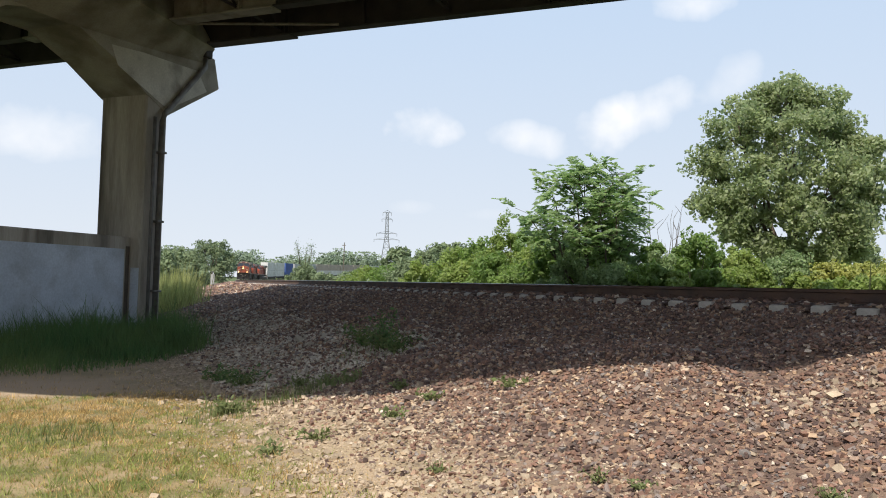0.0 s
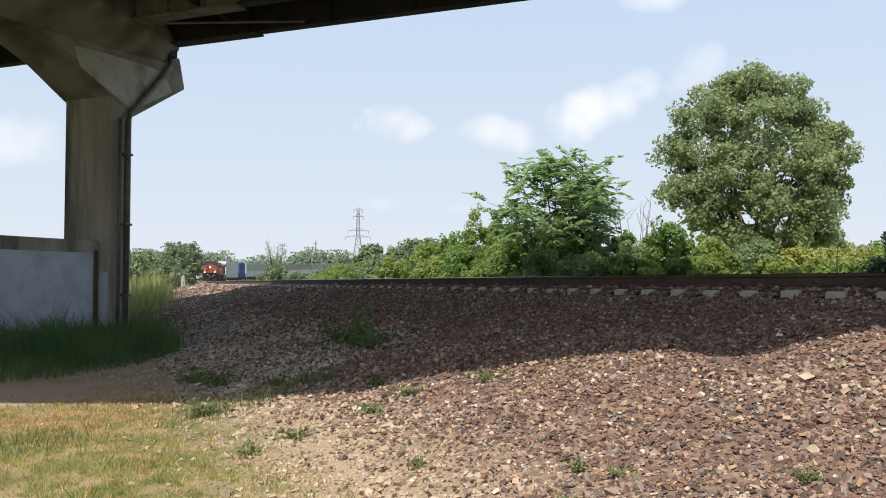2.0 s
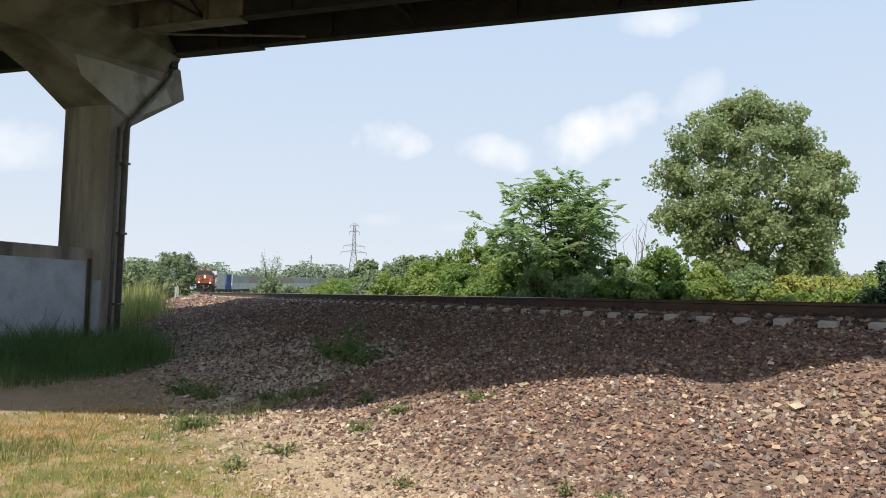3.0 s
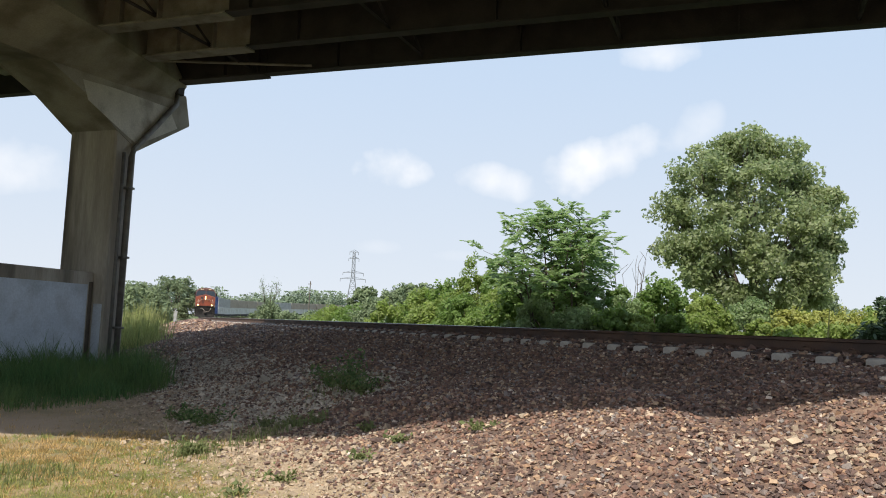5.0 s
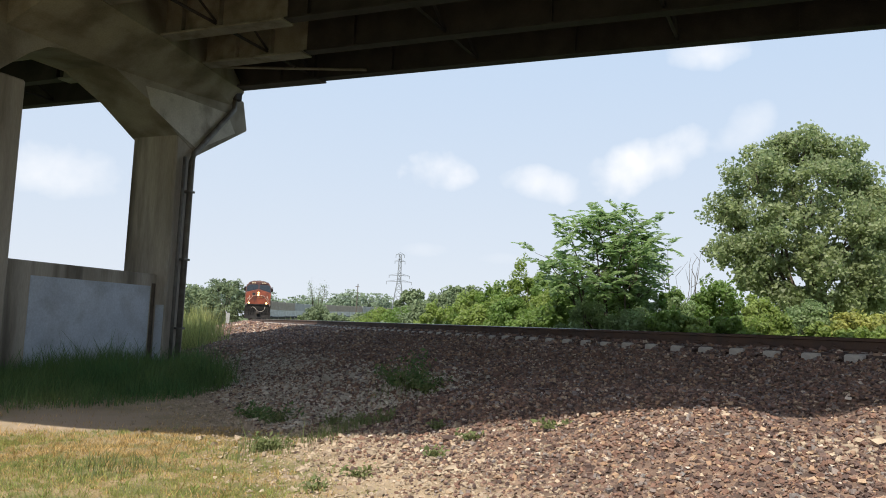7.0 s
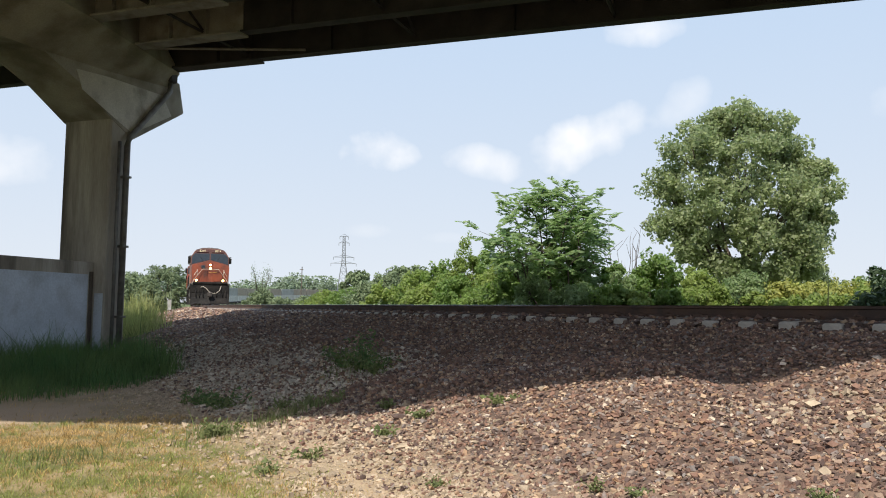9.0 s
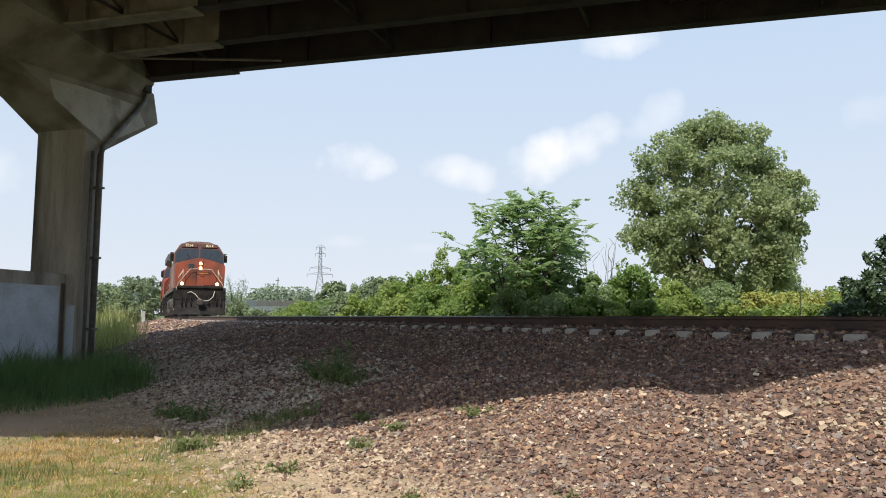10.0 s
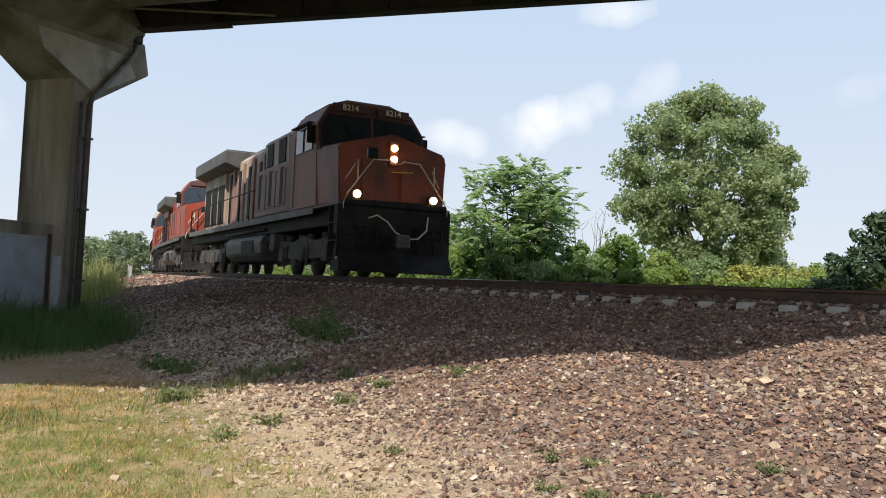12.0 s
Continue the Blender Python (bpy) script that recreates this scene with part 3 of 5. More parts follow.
def build_stones():
    rng = np.random.default_rng(7)
    zones = ((11, 21, 1.3, 7.2, 0.0155, 960), (6, 11, 1.3, 7.2, 0.017, 820), (-4, 6, 1.3, 7.2, 0.0205, 540), (-16, -4, 1.3, 7.4, 0.029, 240), (-32, -16, 1.3, 7.4, 0.042, 100), (-64, -32, 1.3, 6.0, 0.075, 30), (-30, 24, -3.6, -1.4, 0.05, 40), (-12, 21, -1.22, 1.22, 0.026, 170))
    for s0, s1, d0, d1, size, density in zones:
        n = int((s1 - s0) * (d1 - d0) * density)
        s, d = rng.uniform(s0, s1, n), rng.uniform(d0, d1, n)
        keep = rng.random(n) < np.clip((7.1 - d) / 1.4, 0.12, 1)
        s, d = s[keep], d[keep]
        p = off_line(s, d)
        size_i = size * np.clip(rng.lognormal(0, 0.3, len(s)), 0.5, 1.7)
        z = height(p[:, 0], p[:, 1])
        if d0 == -1.22:
            z = np.full(len(s), RAIL_TOP - 0.205)
        c = np.stack([p[:, 0], p[:, 1], z + size_i * rng.uniform(-0.2, 1.0, len(s))], -1)
        v, f = stone_arrays(rng, c, size_i, False)
        tagged(new("track_ballast", mesh_np("track_ballast", v, f, M_STONE)), "loose pinkish brown crushed stone piled beside the track", "crushed stone", kind="stuff")
    # stones packed between the tie ends
    n = 9000
    s, d = rng.uniform(-30, 21, n), rng.uniform(1.16, 1.4, n)
    keep = np.abs((s + 84 + 0.305) % 0.61 - 0.305) > 0.145
    s, d = s[keep], d[keep]
    p = off_line(s, d)
    size = 0.024 * rng.lognormal(0, 0.25, len(p))
    c = np.stack([p[:, 0], p[:, 1], p[:, 2] + np.interp(d, (1.16, 1.4), (1.43, 1.365))], -1)
    v, f = stone_arrays(rng, c, size, False)
    tagged(new("track_ballast", mesh_np("track_ballast", v, f, M_STONE)), "crushed stone packed between the tie ends", "crushed stone", kind="stuff")
    n = 24000
    s, d = rng.uniform(-7, 8, n), rng.normal(5.7, 0.8, n) + 0.02 * rng.normal(size=n)
    p = off_line(s, d)
    keep = rng.random(n) < np.clip(0.75 + 0.5 * waves(p[:, 0], p[:, 1], 0.9), 0.1, 1) * np.clip((7.4 - d) / 0.8, 0, 1)
    p = p[keep]
    size = 0.019 * rng.lognormal(0, 0.35, len(p))
    c = np.stack([p[:, 0], p[:, 1], height(p[:, 0], p[:, 1]) + size * 0.5], -1)
    v, f = stone_arrays(rng, c, size, False)
    tagged(new("pale_gravel", mesh_np("pale_gravel", v, f, M_GRAVEL_GREY)), "pale limestone gravel spilled down the slope", "gravel", kind="stuff")
    # band of tan stones tipped among the brown
    n = 420
    u = rng.uniform(0, 1, n)
    p = np.stack([2.3 + 2.6 * u + rng.normal(size=n) * 0.16, 6.35 - 1.25 * u + rng.normal(size=n) * 0.24], -1)
    size = 0.019 * rng.lognormal(0, 0.3, n)
    c = np.concatenate([p, (height(p[:, 0], p[:, 1]) + size * 0.6)[:, None]], 1)
    v, f = stone_arrays(rng, c, size, False)
    tagged(new("tan_stones", mesh_np("tan_stones", v, f, M_STONE_PALE)), "band of tan broken stones among the brown", "crushed stone", kind="stuff")
    # small gravel and dust pebbles along the foot of the slope
    n = 26000
    s, d = rng.uniform(2, 22, n), rng.normal(6.6, 0.65, n)
    p = off_line(s, d)
    size = 0.012 * rng.lognormal(0, 0.45, n)
    c = np.stack([p[:, 0], p[:, 1], height(p[:, 0], p[:, 1]) + size * 0.3], -1)
    v, f = stone_arrays(rng, c, size, False)
    tagged(new("gravel", mesh_np("gravel", v, f, M_STONE_PALE)), "fine pale gravel scattered over dusty soil", "gravel", kind="stuff")


build_stones()


# ---- overpass ----
BRIDGE = pose(-7.25, 25.6, 0, 0, 0, math.degrees(math.atan2(-0.39, 0.921)))
WIDE = 19.8


def build_overpass():
    ob = thing("highway_overpass", BRIDGE, "dark steel girder highway overpass with concrete deck and barriers", "bridge")
    rows = [0.0, -2.2, -4.4] + [-4.4 - 2.45 * i for i in range(1, 7)]
    for y in rows:
        web, end = bmesh.new(), 3.0 - 0.4 * y
        box(-70, 70, y - 0.012, y + 0.012, 8.85, 10.3, 0, web)
        box(-70, 70, y - 0.2, y + 0.2, 10.27, 10.31, 0, web)
        box(end, 70, y - 0.17, y + 0.17, 8.84, 8.88, 0, web)
        box(-70, -5.2, y - 0.17, y + 0.17, 8.84, 8.88, 0, web)
        for k in range(-12, 13):
            if abs(k * 5.4) > 5:
                box(k * 5.4 - 0.01, k * 5.4 + 0.01, y - 0.15, y + 0.15, 8.88, 10.27, 0, web)
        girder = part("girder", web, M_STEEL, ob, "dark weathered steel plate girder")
        splice = bmesh.new()
        box(-5.2, end, y - 0.25, y + 0.25, 8.79, 8.85, 0.01, splice)
        for s in (0.03, -0.03):
            box(-5.2, end, y + s - 0.012, y + s + 0.012, 8.85, 10.27, 0, splice)
        for k in (-3.6, -1.9, -0.75, 1.6, 2.8):
            box(k - 0.012, k + 0.012, y - 0.2, y + 0.2, 8.85, 10.27, 0, splice)
        part("pier_section", splice, M_STEEL_PIER if y < 0 else M_STEEL, girder, "thicker grey-brown painted girder section over the pier")
        bearing = bmesh.new()
        box(-1.75, -0.9, y - 0.28, y + 0.28, 8.6, 8.68, 0.01, bearing)
        box(-1.6, -1.05, y - 0.2, y + 0.2, 8.68, 8.79, 0.015, bearing)
        part("bearing", bearing, M_STEEL, ob)
    for i, (a, b) in enumerate(zip(rows, rows[1:])):
        for k in range(-8, 11):
            x = k * 5.4 + 2.6
            cross = bmesh.new()
            for p, q in (((x, a - 0.05, 9.05), (x, b + 0.05, 10.15)), ((x, a - 0.05, 10.15), (x, b + 0.05, 9.05)), ((x, a - 0.05, 9.0), (x, b + 0.05, 9.0))):
                tube([p, q], 0.045, 4, cross)
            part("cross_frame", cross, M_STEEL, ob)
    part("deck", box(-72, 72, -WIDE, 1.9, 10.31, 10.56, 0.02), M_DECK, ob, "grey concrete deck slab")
    # barriers out of view, built tall so that the shadow reaches farther
    for y0, y1 in ((1.5, 1.9), (-WIDE, -WIDE + 0.4)):
        wall = prism([(y0, 10.565), (y1, 10.565), (y1 - 0.06, 12.1), (y0 + 0.1, 12.1)], "x", -72, 72, 0.02)
        part("barrier", wall, M_DECK, ob, "unseen grey concrete barrier, heightened to shape the bridge's shadow")
    # thin lateral brace of the outer bay beside the pier
    part("lateral_brace", tube([(-0.6, -1.95, 8.95), (4.6, -0.15, 8.95)], 0.04, 4), M_STEEL_PIER, ob)


build_overpass()


def build_pier():
    ob = thing("bridge_pier", BRIDGE, "stained concrete overpass pier with arched cap beam on square columns", "bridge pier")
    u0, u1 = -2.15, -0.4
    profile = [(0.98, 7.68), (0.72, 8.6), (-20.6, 8.6), (-20.6, 6.8)]
    tops = []
    for k in range(3, -1, -1):
        near, far = -2.2 - 6.0 * k, -1.32 - 6.0 * k
        if k < 3:
            profile += [(near - 2.6, 8.08), (near - 1.27, 7.52), (near, 6.8)]
        if k == 0:
            profile += [(far, 6.36)]
        else:
            profile += [(far, 7.62), (far + 0.45, 7.9), (far + 1.1, 8.03)]
        tops.append((near, far))
    part("cap_beam", prism([(y, z) for y, z in profile], "x", u0, u1, 0.04), M_CAP, ob, "water-stained concrete cap beam with sloped cantilever end")
    flare = bmesh.new()
    for w, lo, out in ((-0.3, 8.3, -0.1), (2.2, 8.1, 0.45), (4.4, 8.0, 0.95), (8.0, 8.0, 1.5)):
        for p in ((-0.45, -w, lo), (out, -w, 8.76), (out, -w, 10.25), (-2.0, -w, 8.62), (-2.0, -w, 10.25)):
            flare.verts.new(p if w > 0 or p[2] < 9 else (p[0], p[1], 8.78))
    bmesh.ops.convex_hull(flare, input=flare.verts[:])
    bmesh.ops.delete(flare, geom=[v for v in flare.verts if not v.link_faces], context="VERTS")
    part("diaphragm", flare, M_CAP, ob, "stained concrete haunch and diaphragm between girders")
    part("diaphragm", box(-2.0, 1.4, -18.4, -8.02, 8.604, 10.25, 0.02), M_CAP, ob, "concrete diaphragm between girders")
    for near, far in tops:
        part("column", box(u0 + 0.05, u1 - 0.02, near, far, -0.4, 6.9, 0.05), M_CONCRETE, ob, "rectangular concrete column with dark water streaks")
    for (near, _), (_, far2) in zip(tops[1:], tops[:-1]):
        wall = part("crash_wall", box(-2.05, -0.78, far2 - 0.02, near + 0.02, -0.4, 2.72, 0.03), M_CONCRETE, ob, "low concrete crash wall between columns")
        part("painted_panel", box(-0.785, -0.768, far2 + 0.9, near - 0.22, -0.2, 2.37, 0.004), M_PANEL, wall, "pale blue-grey painted rectangle covering graffiti")
        part("expansion_joint", box(-0.785, -0.75, near - 0.17, near - 0.05, -0.2, 2.45, 0.005), M_JOINT, wall, "dark joint beside the column")
    repair = prism([(-3.6, 7.85), (-3.35, 7.35), (-1.95, 6.78), (-1.35, 6.55), (0.35, 7.45), (-0.1, 8.0), (-2.4, 7.95)], "x", -0.405, -0.388)
    part("repair_patch", repair, M_PATCH, ob, "paler smooth concrete repair on the cap")
    patch = box(-0.74, -0.44, -2.206, -2.195, 0.0, 1.85, 0.003)
    part("paint_patch", patch, M_PANEL, ob, "pale grey painted patch on the column")
    pipe = bmesh.new()
    tube([(-0.28, 0.1, 8.55), (-0.28, 0.1, 8.15), (-0.26, -0.2, 7.85), (-0.26, -1.62, 6.35), (-0.26, -1.7, 6.1), (-0.26, -1.7, 0.1)], 0.085, 10, pipe)
    for z in (1.2, 3.2, 5.2):
        box(-0.42, -0.15, -1.82, -1.58, z - 0.03, z + 0.03, 0.005, pipe)
    part("drain_pipe", pipe, M_PIPE, ob, "vertical drain pipe strapped to the column", True)
    part("drain_pipe", tube([(-0.3, -1.95, 6.2), (-0.3, -1.95, 0.0)], 0.05, 8), M_PIPE, ob, "thin conduit beside the drain pipe", True)
    part("drain_box", box(-0.45, -0.12, -0.06, 0.26, 8.45, 9.0, 0.03), M_STEEL, ob)


build_pier()


# ---- train ----
def text_mesh(body, size, mat):
    cu = bpy.data.curves.new("digits", "FONT")
    cu.body, cu.size, cu.extrude, cu.align_x, cu.align_y = body, size, 0.004, "CENTER", "CENTER"
    tmp = new("digits", cu)
    bpy.context.view_layer.update()
    me = bpy.data.meshes.new_from_object(tmp.evaluated_get(bpy.context.evaluated_depsgraph_get()))
    bpy.data.objects.remove(tmp)
    me.materials.clear()
    me.materials.append(mat)
    return me


def build_locomotive():
    """A six-axle diesel; +x is forward, the coupler's face at 0, rail height at z 0."""
    ob = thing("locomotive", Matrix(), "orange and black six-axle diesel freight locomotive with lit headlights", "locomotive", "locomotives of the train")
    # underframe, walkway, pilot
    sill = box(-21.7, -0.75, -1.3, 1.3, 1.25, 1.7, 0.03)
    part("frame_sill", sill, M_BLACK, ob, "black grimy underframe")
    walkway = box(-21.6, -0.62, -1.52, 1.52, 1.7, 1.78, 0.015)
    part("walkway", walkway, M_TANK, ob, "grey walkway plate")
    stripe = bmesh.new()
    for y in (1.525, -1.525):
        box(-21.5, -2.6, y - 0.012, y + 0.012, 1.58, 1.74, 0.003, stripe)
    part("sill_stripe", stripe, M_TANK, ob)
    plow = bmesh.new()
    rows = [[plow.verts.new((x + (0.3 if abs(y) < 0.1 else 0.0) * (1.1 - z), y * (1.0 + 0.1 * (0.9 - z)), z)) for y in (-1.42, 0.0, 1.42)] for x, z in ((-0.35, 0.12), (-0.5, 0.6), (-0.58, 1.0), (-0.95, 1.0), (-0.95, 0.12))]
    for a, b in zip(rows, rows[1:] + rows[:1]):
        for k in (0, 1):
            plow.faces.new((a[k], a[k + 1], b[k + 1], b[k]))
    for k in (0, 2):
        plow.faces.new([r[k] for r in rows])
    part("snow_plow", plow, M_BLACK, ob, "black steel snow plow")
    face = box(-0.95, -0.55, -1.5, 1.5, 0.98, 1.72, 0.03)
    part("pilot_plate", face, M_BLACK, ob, "black pilot with hoses")
    coupler = box(-0.6, -0.02, -0.13, 0.13, 0.72, 1.0, 0.04)
    box(-0.22, 0.06, -0.2, 0.16, 0.68, 1.04, 0.05, coupler)
    part("coupler", coupler, M_WHEEL, ob)
    hose = tube([(-0.5, 0.85, 1.55), (-0.35, 0.75, 1.2), (-0.3, 0.5, 0.98), (-0.3, 0.2, 0.95), (-0.32, -0.1, 1.1), (-0.38, -0.3, 1.35), (-0.45, -0.55, 1.5), (-0.5, -0.75, 1.42)], 0.022, 6)
    part("jumper_cable", hose, M_RAILING, ob, "sagging pale jumper cable", True)
    for y in (-1.1, -0.85, -0.55, 0.5, 0.95, 1.2):
        part("air_hose", tube([(-0.55, y, 1.2), (-0.42, y, 1.15), (-0.36, y, 0.85), (-0.38, y + 0.05, 0.6)], 0.03, 6), M_BLACK, ob, "", True)
    anti = box(-0.72, -0.45, -1.35, 1.35, 1.7, 1.86, 0.03)
    part("anticlimber", anti, M_BLACK, ob)
    for y in (-1.36, 1.36):
        steps = bmesh.new()
        box(-1.25, -0.6, y - 0.16, y + 0.16, 0.4, 0.44, 0.01, steps)
        box(-1.25, -0.6, y - 0.16, y + 0.16, 0.82, 0.86, 0.01, steps)
        box(-1.25, -0.6, y - 0.16, y + 0.16, 1.26, 1.3, 0.01, steps)
        box(-1.28, -1.24, y - 0.16, y + 0.16, 0.38, 1.7, 0.01, steps)
        box(-0.64, -0.58, y - 0.16, y + 0.16, 0.38, 1.7, 0.01, steps)
        part("step_well", steps, M_BLACK, ob)
        tread = box(-0.62, -0.56, y - 0.17, y + 0.17, 0.39, 0.45, 0.005)
        part("step_edge", tread, M_RAILING, ob, "white-edged step")
    # wide nose, its roof falling to the sides
    nose = bmesh.new()
    front = [(-1.42, 1.75), (1.42, 1.75), (1.47, 3.0), (1.45, 3.22), (0.0, 3.62), (-1.45, 3.22), (-1.47, 3.0)]
    back = [(-1.5, 1.75), (1.5, 1.75), (1.53, 3.0), (1.53, 3.3), (0.0, 3.72), (-1.53, 3.3), (-1.53, 3.0)]
    lo = [nose.verts.new((-0.82 - 0.1 * max(0, z - 2.2), y, z)) for y, z in front]
    hi = [nose.verts.new((-2.75, y, z)) for y, z in back]
    nose.faces.new(lo)
    nose.faces.new(hi[::-1])
    for i in range(len(lo)):
        j = (i + 1) % len(lo)
        nose.faces.new((lo[i], lo[j], hi[j], hi[i]))
    bmesh.ops.bevel(nose, geom=nose.edges[:], offset=0.05, segments=2, affect="EDGES", clamp_overlap=True)
    nose_ob = part("nose", nose, M_NOSE, ob, "grimy dark red wide nose with peaked top")
    part("nose_door", box(-0.86, -0.8, -0.85, -0.25, 1.85, 2.85, 0.02), M_NOSE, nose_ob)
    part("door_window", box(-0.935, -0.885, -0.72, -0.42, 2.93, 3.2, 0.02), M_GLASS, nose_ob, "small dark window")
    housing = box(-0.95, -0.86, -0.15, 0.13, 2.78, 3.42, 0.03)
    part("headlight_housing", housing, M_NOSE, nose_ob)
    for z in (2.96, 3.24):
        part("headlight", disc((-0.84, -0.01, z), (1, 0, 0), 0.09, 0.04), M_LAMP, nose_ob, "lit round headlight")
    for y in (-1.08, 0.98):
        part("ditch_light", disc((-0.5, y, 1.98), (1, 0, 0), 0.095, 0.05), M_LAMP, ob, "lit ditch light")
        part("ditch_light_box", box(-0.68, -0.53, y - 0.12, y + 0.12, 1.86, 2.1, 0.03), M_CABTOP, ob)
    part("nose_panel", box(-0.845, -0.80, 0.2, 0.95, 1.9, 2.75, 0.015), M_NOSE, nose_ob)
    part("grab_rail", tube([(-0.74, -0.1, 2.62), (-0.74, 0.5, 2.66), (-0.76, 0.1, 2.62)], 0.012, 5), M_YELLOW, nose_ob)
    # cab
    section = [(-1.53, 1.75), (1.53, 1.75), (1.53, 3.95), (1.2, 4.5), (0.62, 4.68), (-0.62, 4.68), (-1.2, 4.5), (-1.53, 3.95)]
    cab = bmesh.new()
    lean = lambda z: -2.35 - 0.25 * max(0.0, z - 3.2)
    lo = [cab.verts.new((lean(z), y, z)) for y, z in section]
    hi = [cab.verts.new((-5.2, y, z)) for y, z in section]
    cab.faces.new(lo)
    cab.faces.new(hi[::-1])
    for i in range(8):
        j = (i + 1) % 8
        cab.faces.new((lo[i], lo[j], hi[j], hi[i]))
    bmesh.ops.bevel(cab, geom=cab.edges[:], offset=0.04, segments=2, affect="EDGES", clamp_overlap=True)
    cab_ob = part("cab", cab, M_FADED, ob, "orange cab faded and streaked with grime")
    mask = bmesh.new()
    edge = [(-1.5, 3.2), (0.0, 3.6), (1.5, 3.2), (1.5, 3.94), (1.18, 4.47), (0.6, 4.64), (-0.6, 4.64), (-1.18, 4.47), (-1.5, 3.94)]
    f = [mask.verts.new((lean(z) + 0.016, y, z)) for y, z in edge]
    g = [mask.verts.new((lean(z) - 0.01, y, z)) for y, z in edge]
    mask.faces.new(f)
    mask.faces.new(g[::-1])
    for i in range(9):
        mask.faces.new((f[i], f[(i + 1) % 9], g[(i + 1) % 9], g[i]))
    part("window_surround", mask, M_CABTOP, cab_ob, "dark red surround of the windshields")
    for y0, y1 in ((0.05, 1.44), (-1.44, -0.05)):
        out = 1 if y0 > 0 else -1
        a, b = min(abs(y0), abs(y1)), max(abs(y0), abs(y1))
        pts = [(a * out, 3.74), (b * out, 3.36), (b * out, 3.92), ((b - 0.22) * out, 4.24), (a * out, 4.27)]
        pane = bmesh.new()
        f = [pane.verts.new((lean(z) + 0.03, y, z)) for y, z in pts]
        g = [pane.verts.new((lean(z) - 0.02, y, z)) for y, z in pts]
        pane.faces.new(f)
        pane.faces.new(g[::-1])
        for i in range(5):
            pane.faces.new((f[i], f[(i + 1) % 5], g[(i + 1) % 5], g[i]))
        part("windshield", pane, M_GLASS, cab_ob, "dark windshield")
        wiper = tube([(lean(3.75) + 0.06, (a + 0.5) * out, 3.62), (lean(4.0) + 0.06, (a + 0.72) * out, 3.98)], 0.012, 4)
        part("wiper", wiper, M_BLACK, cab_ob)
        board = box(-0.03, 0.03, -0.5, 0.5, -0.12, 0.12, 0.015)
        bo = part("number_board", board, M_CABTOP, cab_ob, "dark number board")
        bo.matrix_local = pose(lean(4.44) + 0.05, 0.62 * out, 4.46, 0, -14, 0)
        digits = part("digits", text_mesh("8214", 0.24, M_DIGIT), M_DIGIT, bo, "white digits")
        digits.matrix_local = pose(0.034, 0, 0, 90, 0, 90)
    for y in (1.535, -1.535):
        for x0, x1 in ((-3.5, -2.85), (-4.35, -3.7)):
            part("side_window", box(x0, x1, y - 0.025, y + 0.025, 3.3, 3.95, 0.01), M_GLASS, cab_ob, "dark side window")
        part("cab_door", box(-5.0, -4.5, y - 0.02, y + 0.02, 1.85, 3.85, 0.01), M_FADED, cab_ob)
        part("mirror", box(-2.75, -2.68, y * 1.0, y * 1.13, 3.45, 3.9, 0.01), M_BLACK, cab_ob)
        part("sunshade", box(-4.4, -2.8, min(y, y * 1.12), max(y, y * 1.12), 3.99, 4.02, 0.005), M_ROOF, cab_ob)
    part("cab_roof", prism([(-1.14, 4.53), (-0.62, 4.7), (0.62, 4.7), (1.14, 4.53), (1.14, 4.56), (0.62, 4.74), (-0.62, 4.74), (-1.14, 4.56)], "x", -5.1, -2.9), M_ROOF, cab_ob, "grey cab roof")
    horn = bmesh.new()
    for y in (-0.15, 0.0, 0.15):
        tube([(-4.2, y, 4.8), (-3.95, y, 4.8), (-3.9, y, 4.8)], [0.02, 0.035, 0.055], 8, horn)
    part("horn", horn, M_WHEEL, cab_ob)
    # hoods
    aux = box(-9.2, -5.22, -1.5, 1.5, 1.78, 3.3, 0.05)
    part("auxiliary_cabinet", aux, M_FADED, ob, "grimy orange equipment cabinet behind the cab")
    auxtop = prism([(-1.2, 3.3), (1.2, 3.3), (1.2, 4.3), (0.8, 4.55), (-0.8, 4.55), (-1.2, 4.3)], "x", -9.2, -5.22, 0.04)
    part("blower_hood", auxtop, M_DUSTY_LIT, ob)
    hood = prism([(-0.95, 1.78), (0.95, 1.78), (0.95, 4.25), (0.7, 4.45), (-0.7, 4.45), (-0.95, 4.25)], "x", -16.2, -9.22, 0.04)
    hood_ob = part("engine_hood", hood, M_DUSTY_LIT, ob, "long hood, orange with grimy lower doors")
    part("hood_roof", prism([(-0.72, 4.455), (0.72, 4.455), (0.6, 4.56), (-0.6, 4.56)], "x", -16.1, -5.3), M_ROOF, ob, "grey hood roof")
    part("exhaust_stack", box(-12.6, -11.4, -0.4, 0.4, 4.56, 4.8, 0.03), M_BLACK, ob)
    rad = prism([(-1.05, 1.78), (1.05, 1.78), (1.05, 4.1), (1.4, 4.25), (1.4, 4.66), (-1.4, 4.66), (-1.4, 4.25), (-1.05, 4.1)], "x", -20.6, -16.22, 0.03)
    rad_ob = part("radiator_hood", rad, M_DUSTY_LIT, ob, "flared radiator section at the rear")
    part("radiator_wing", prism([(1.06, 4.02), (1.52, 4.2), (1.52, 4.68), (-1.52, 4.68), (-1.52, 4.2), (-1.06, 4.02)], "x", -20.75, -14.2, 0.03), M_ROOF, ob, "grey overhanging radiator grille")
    part("radiator_roof", box(-20.7, -14.25, -1.48, 1.48, 4.685, 4.72, 0.01), M_ROOF, ob, "pale dusty radiator roof")
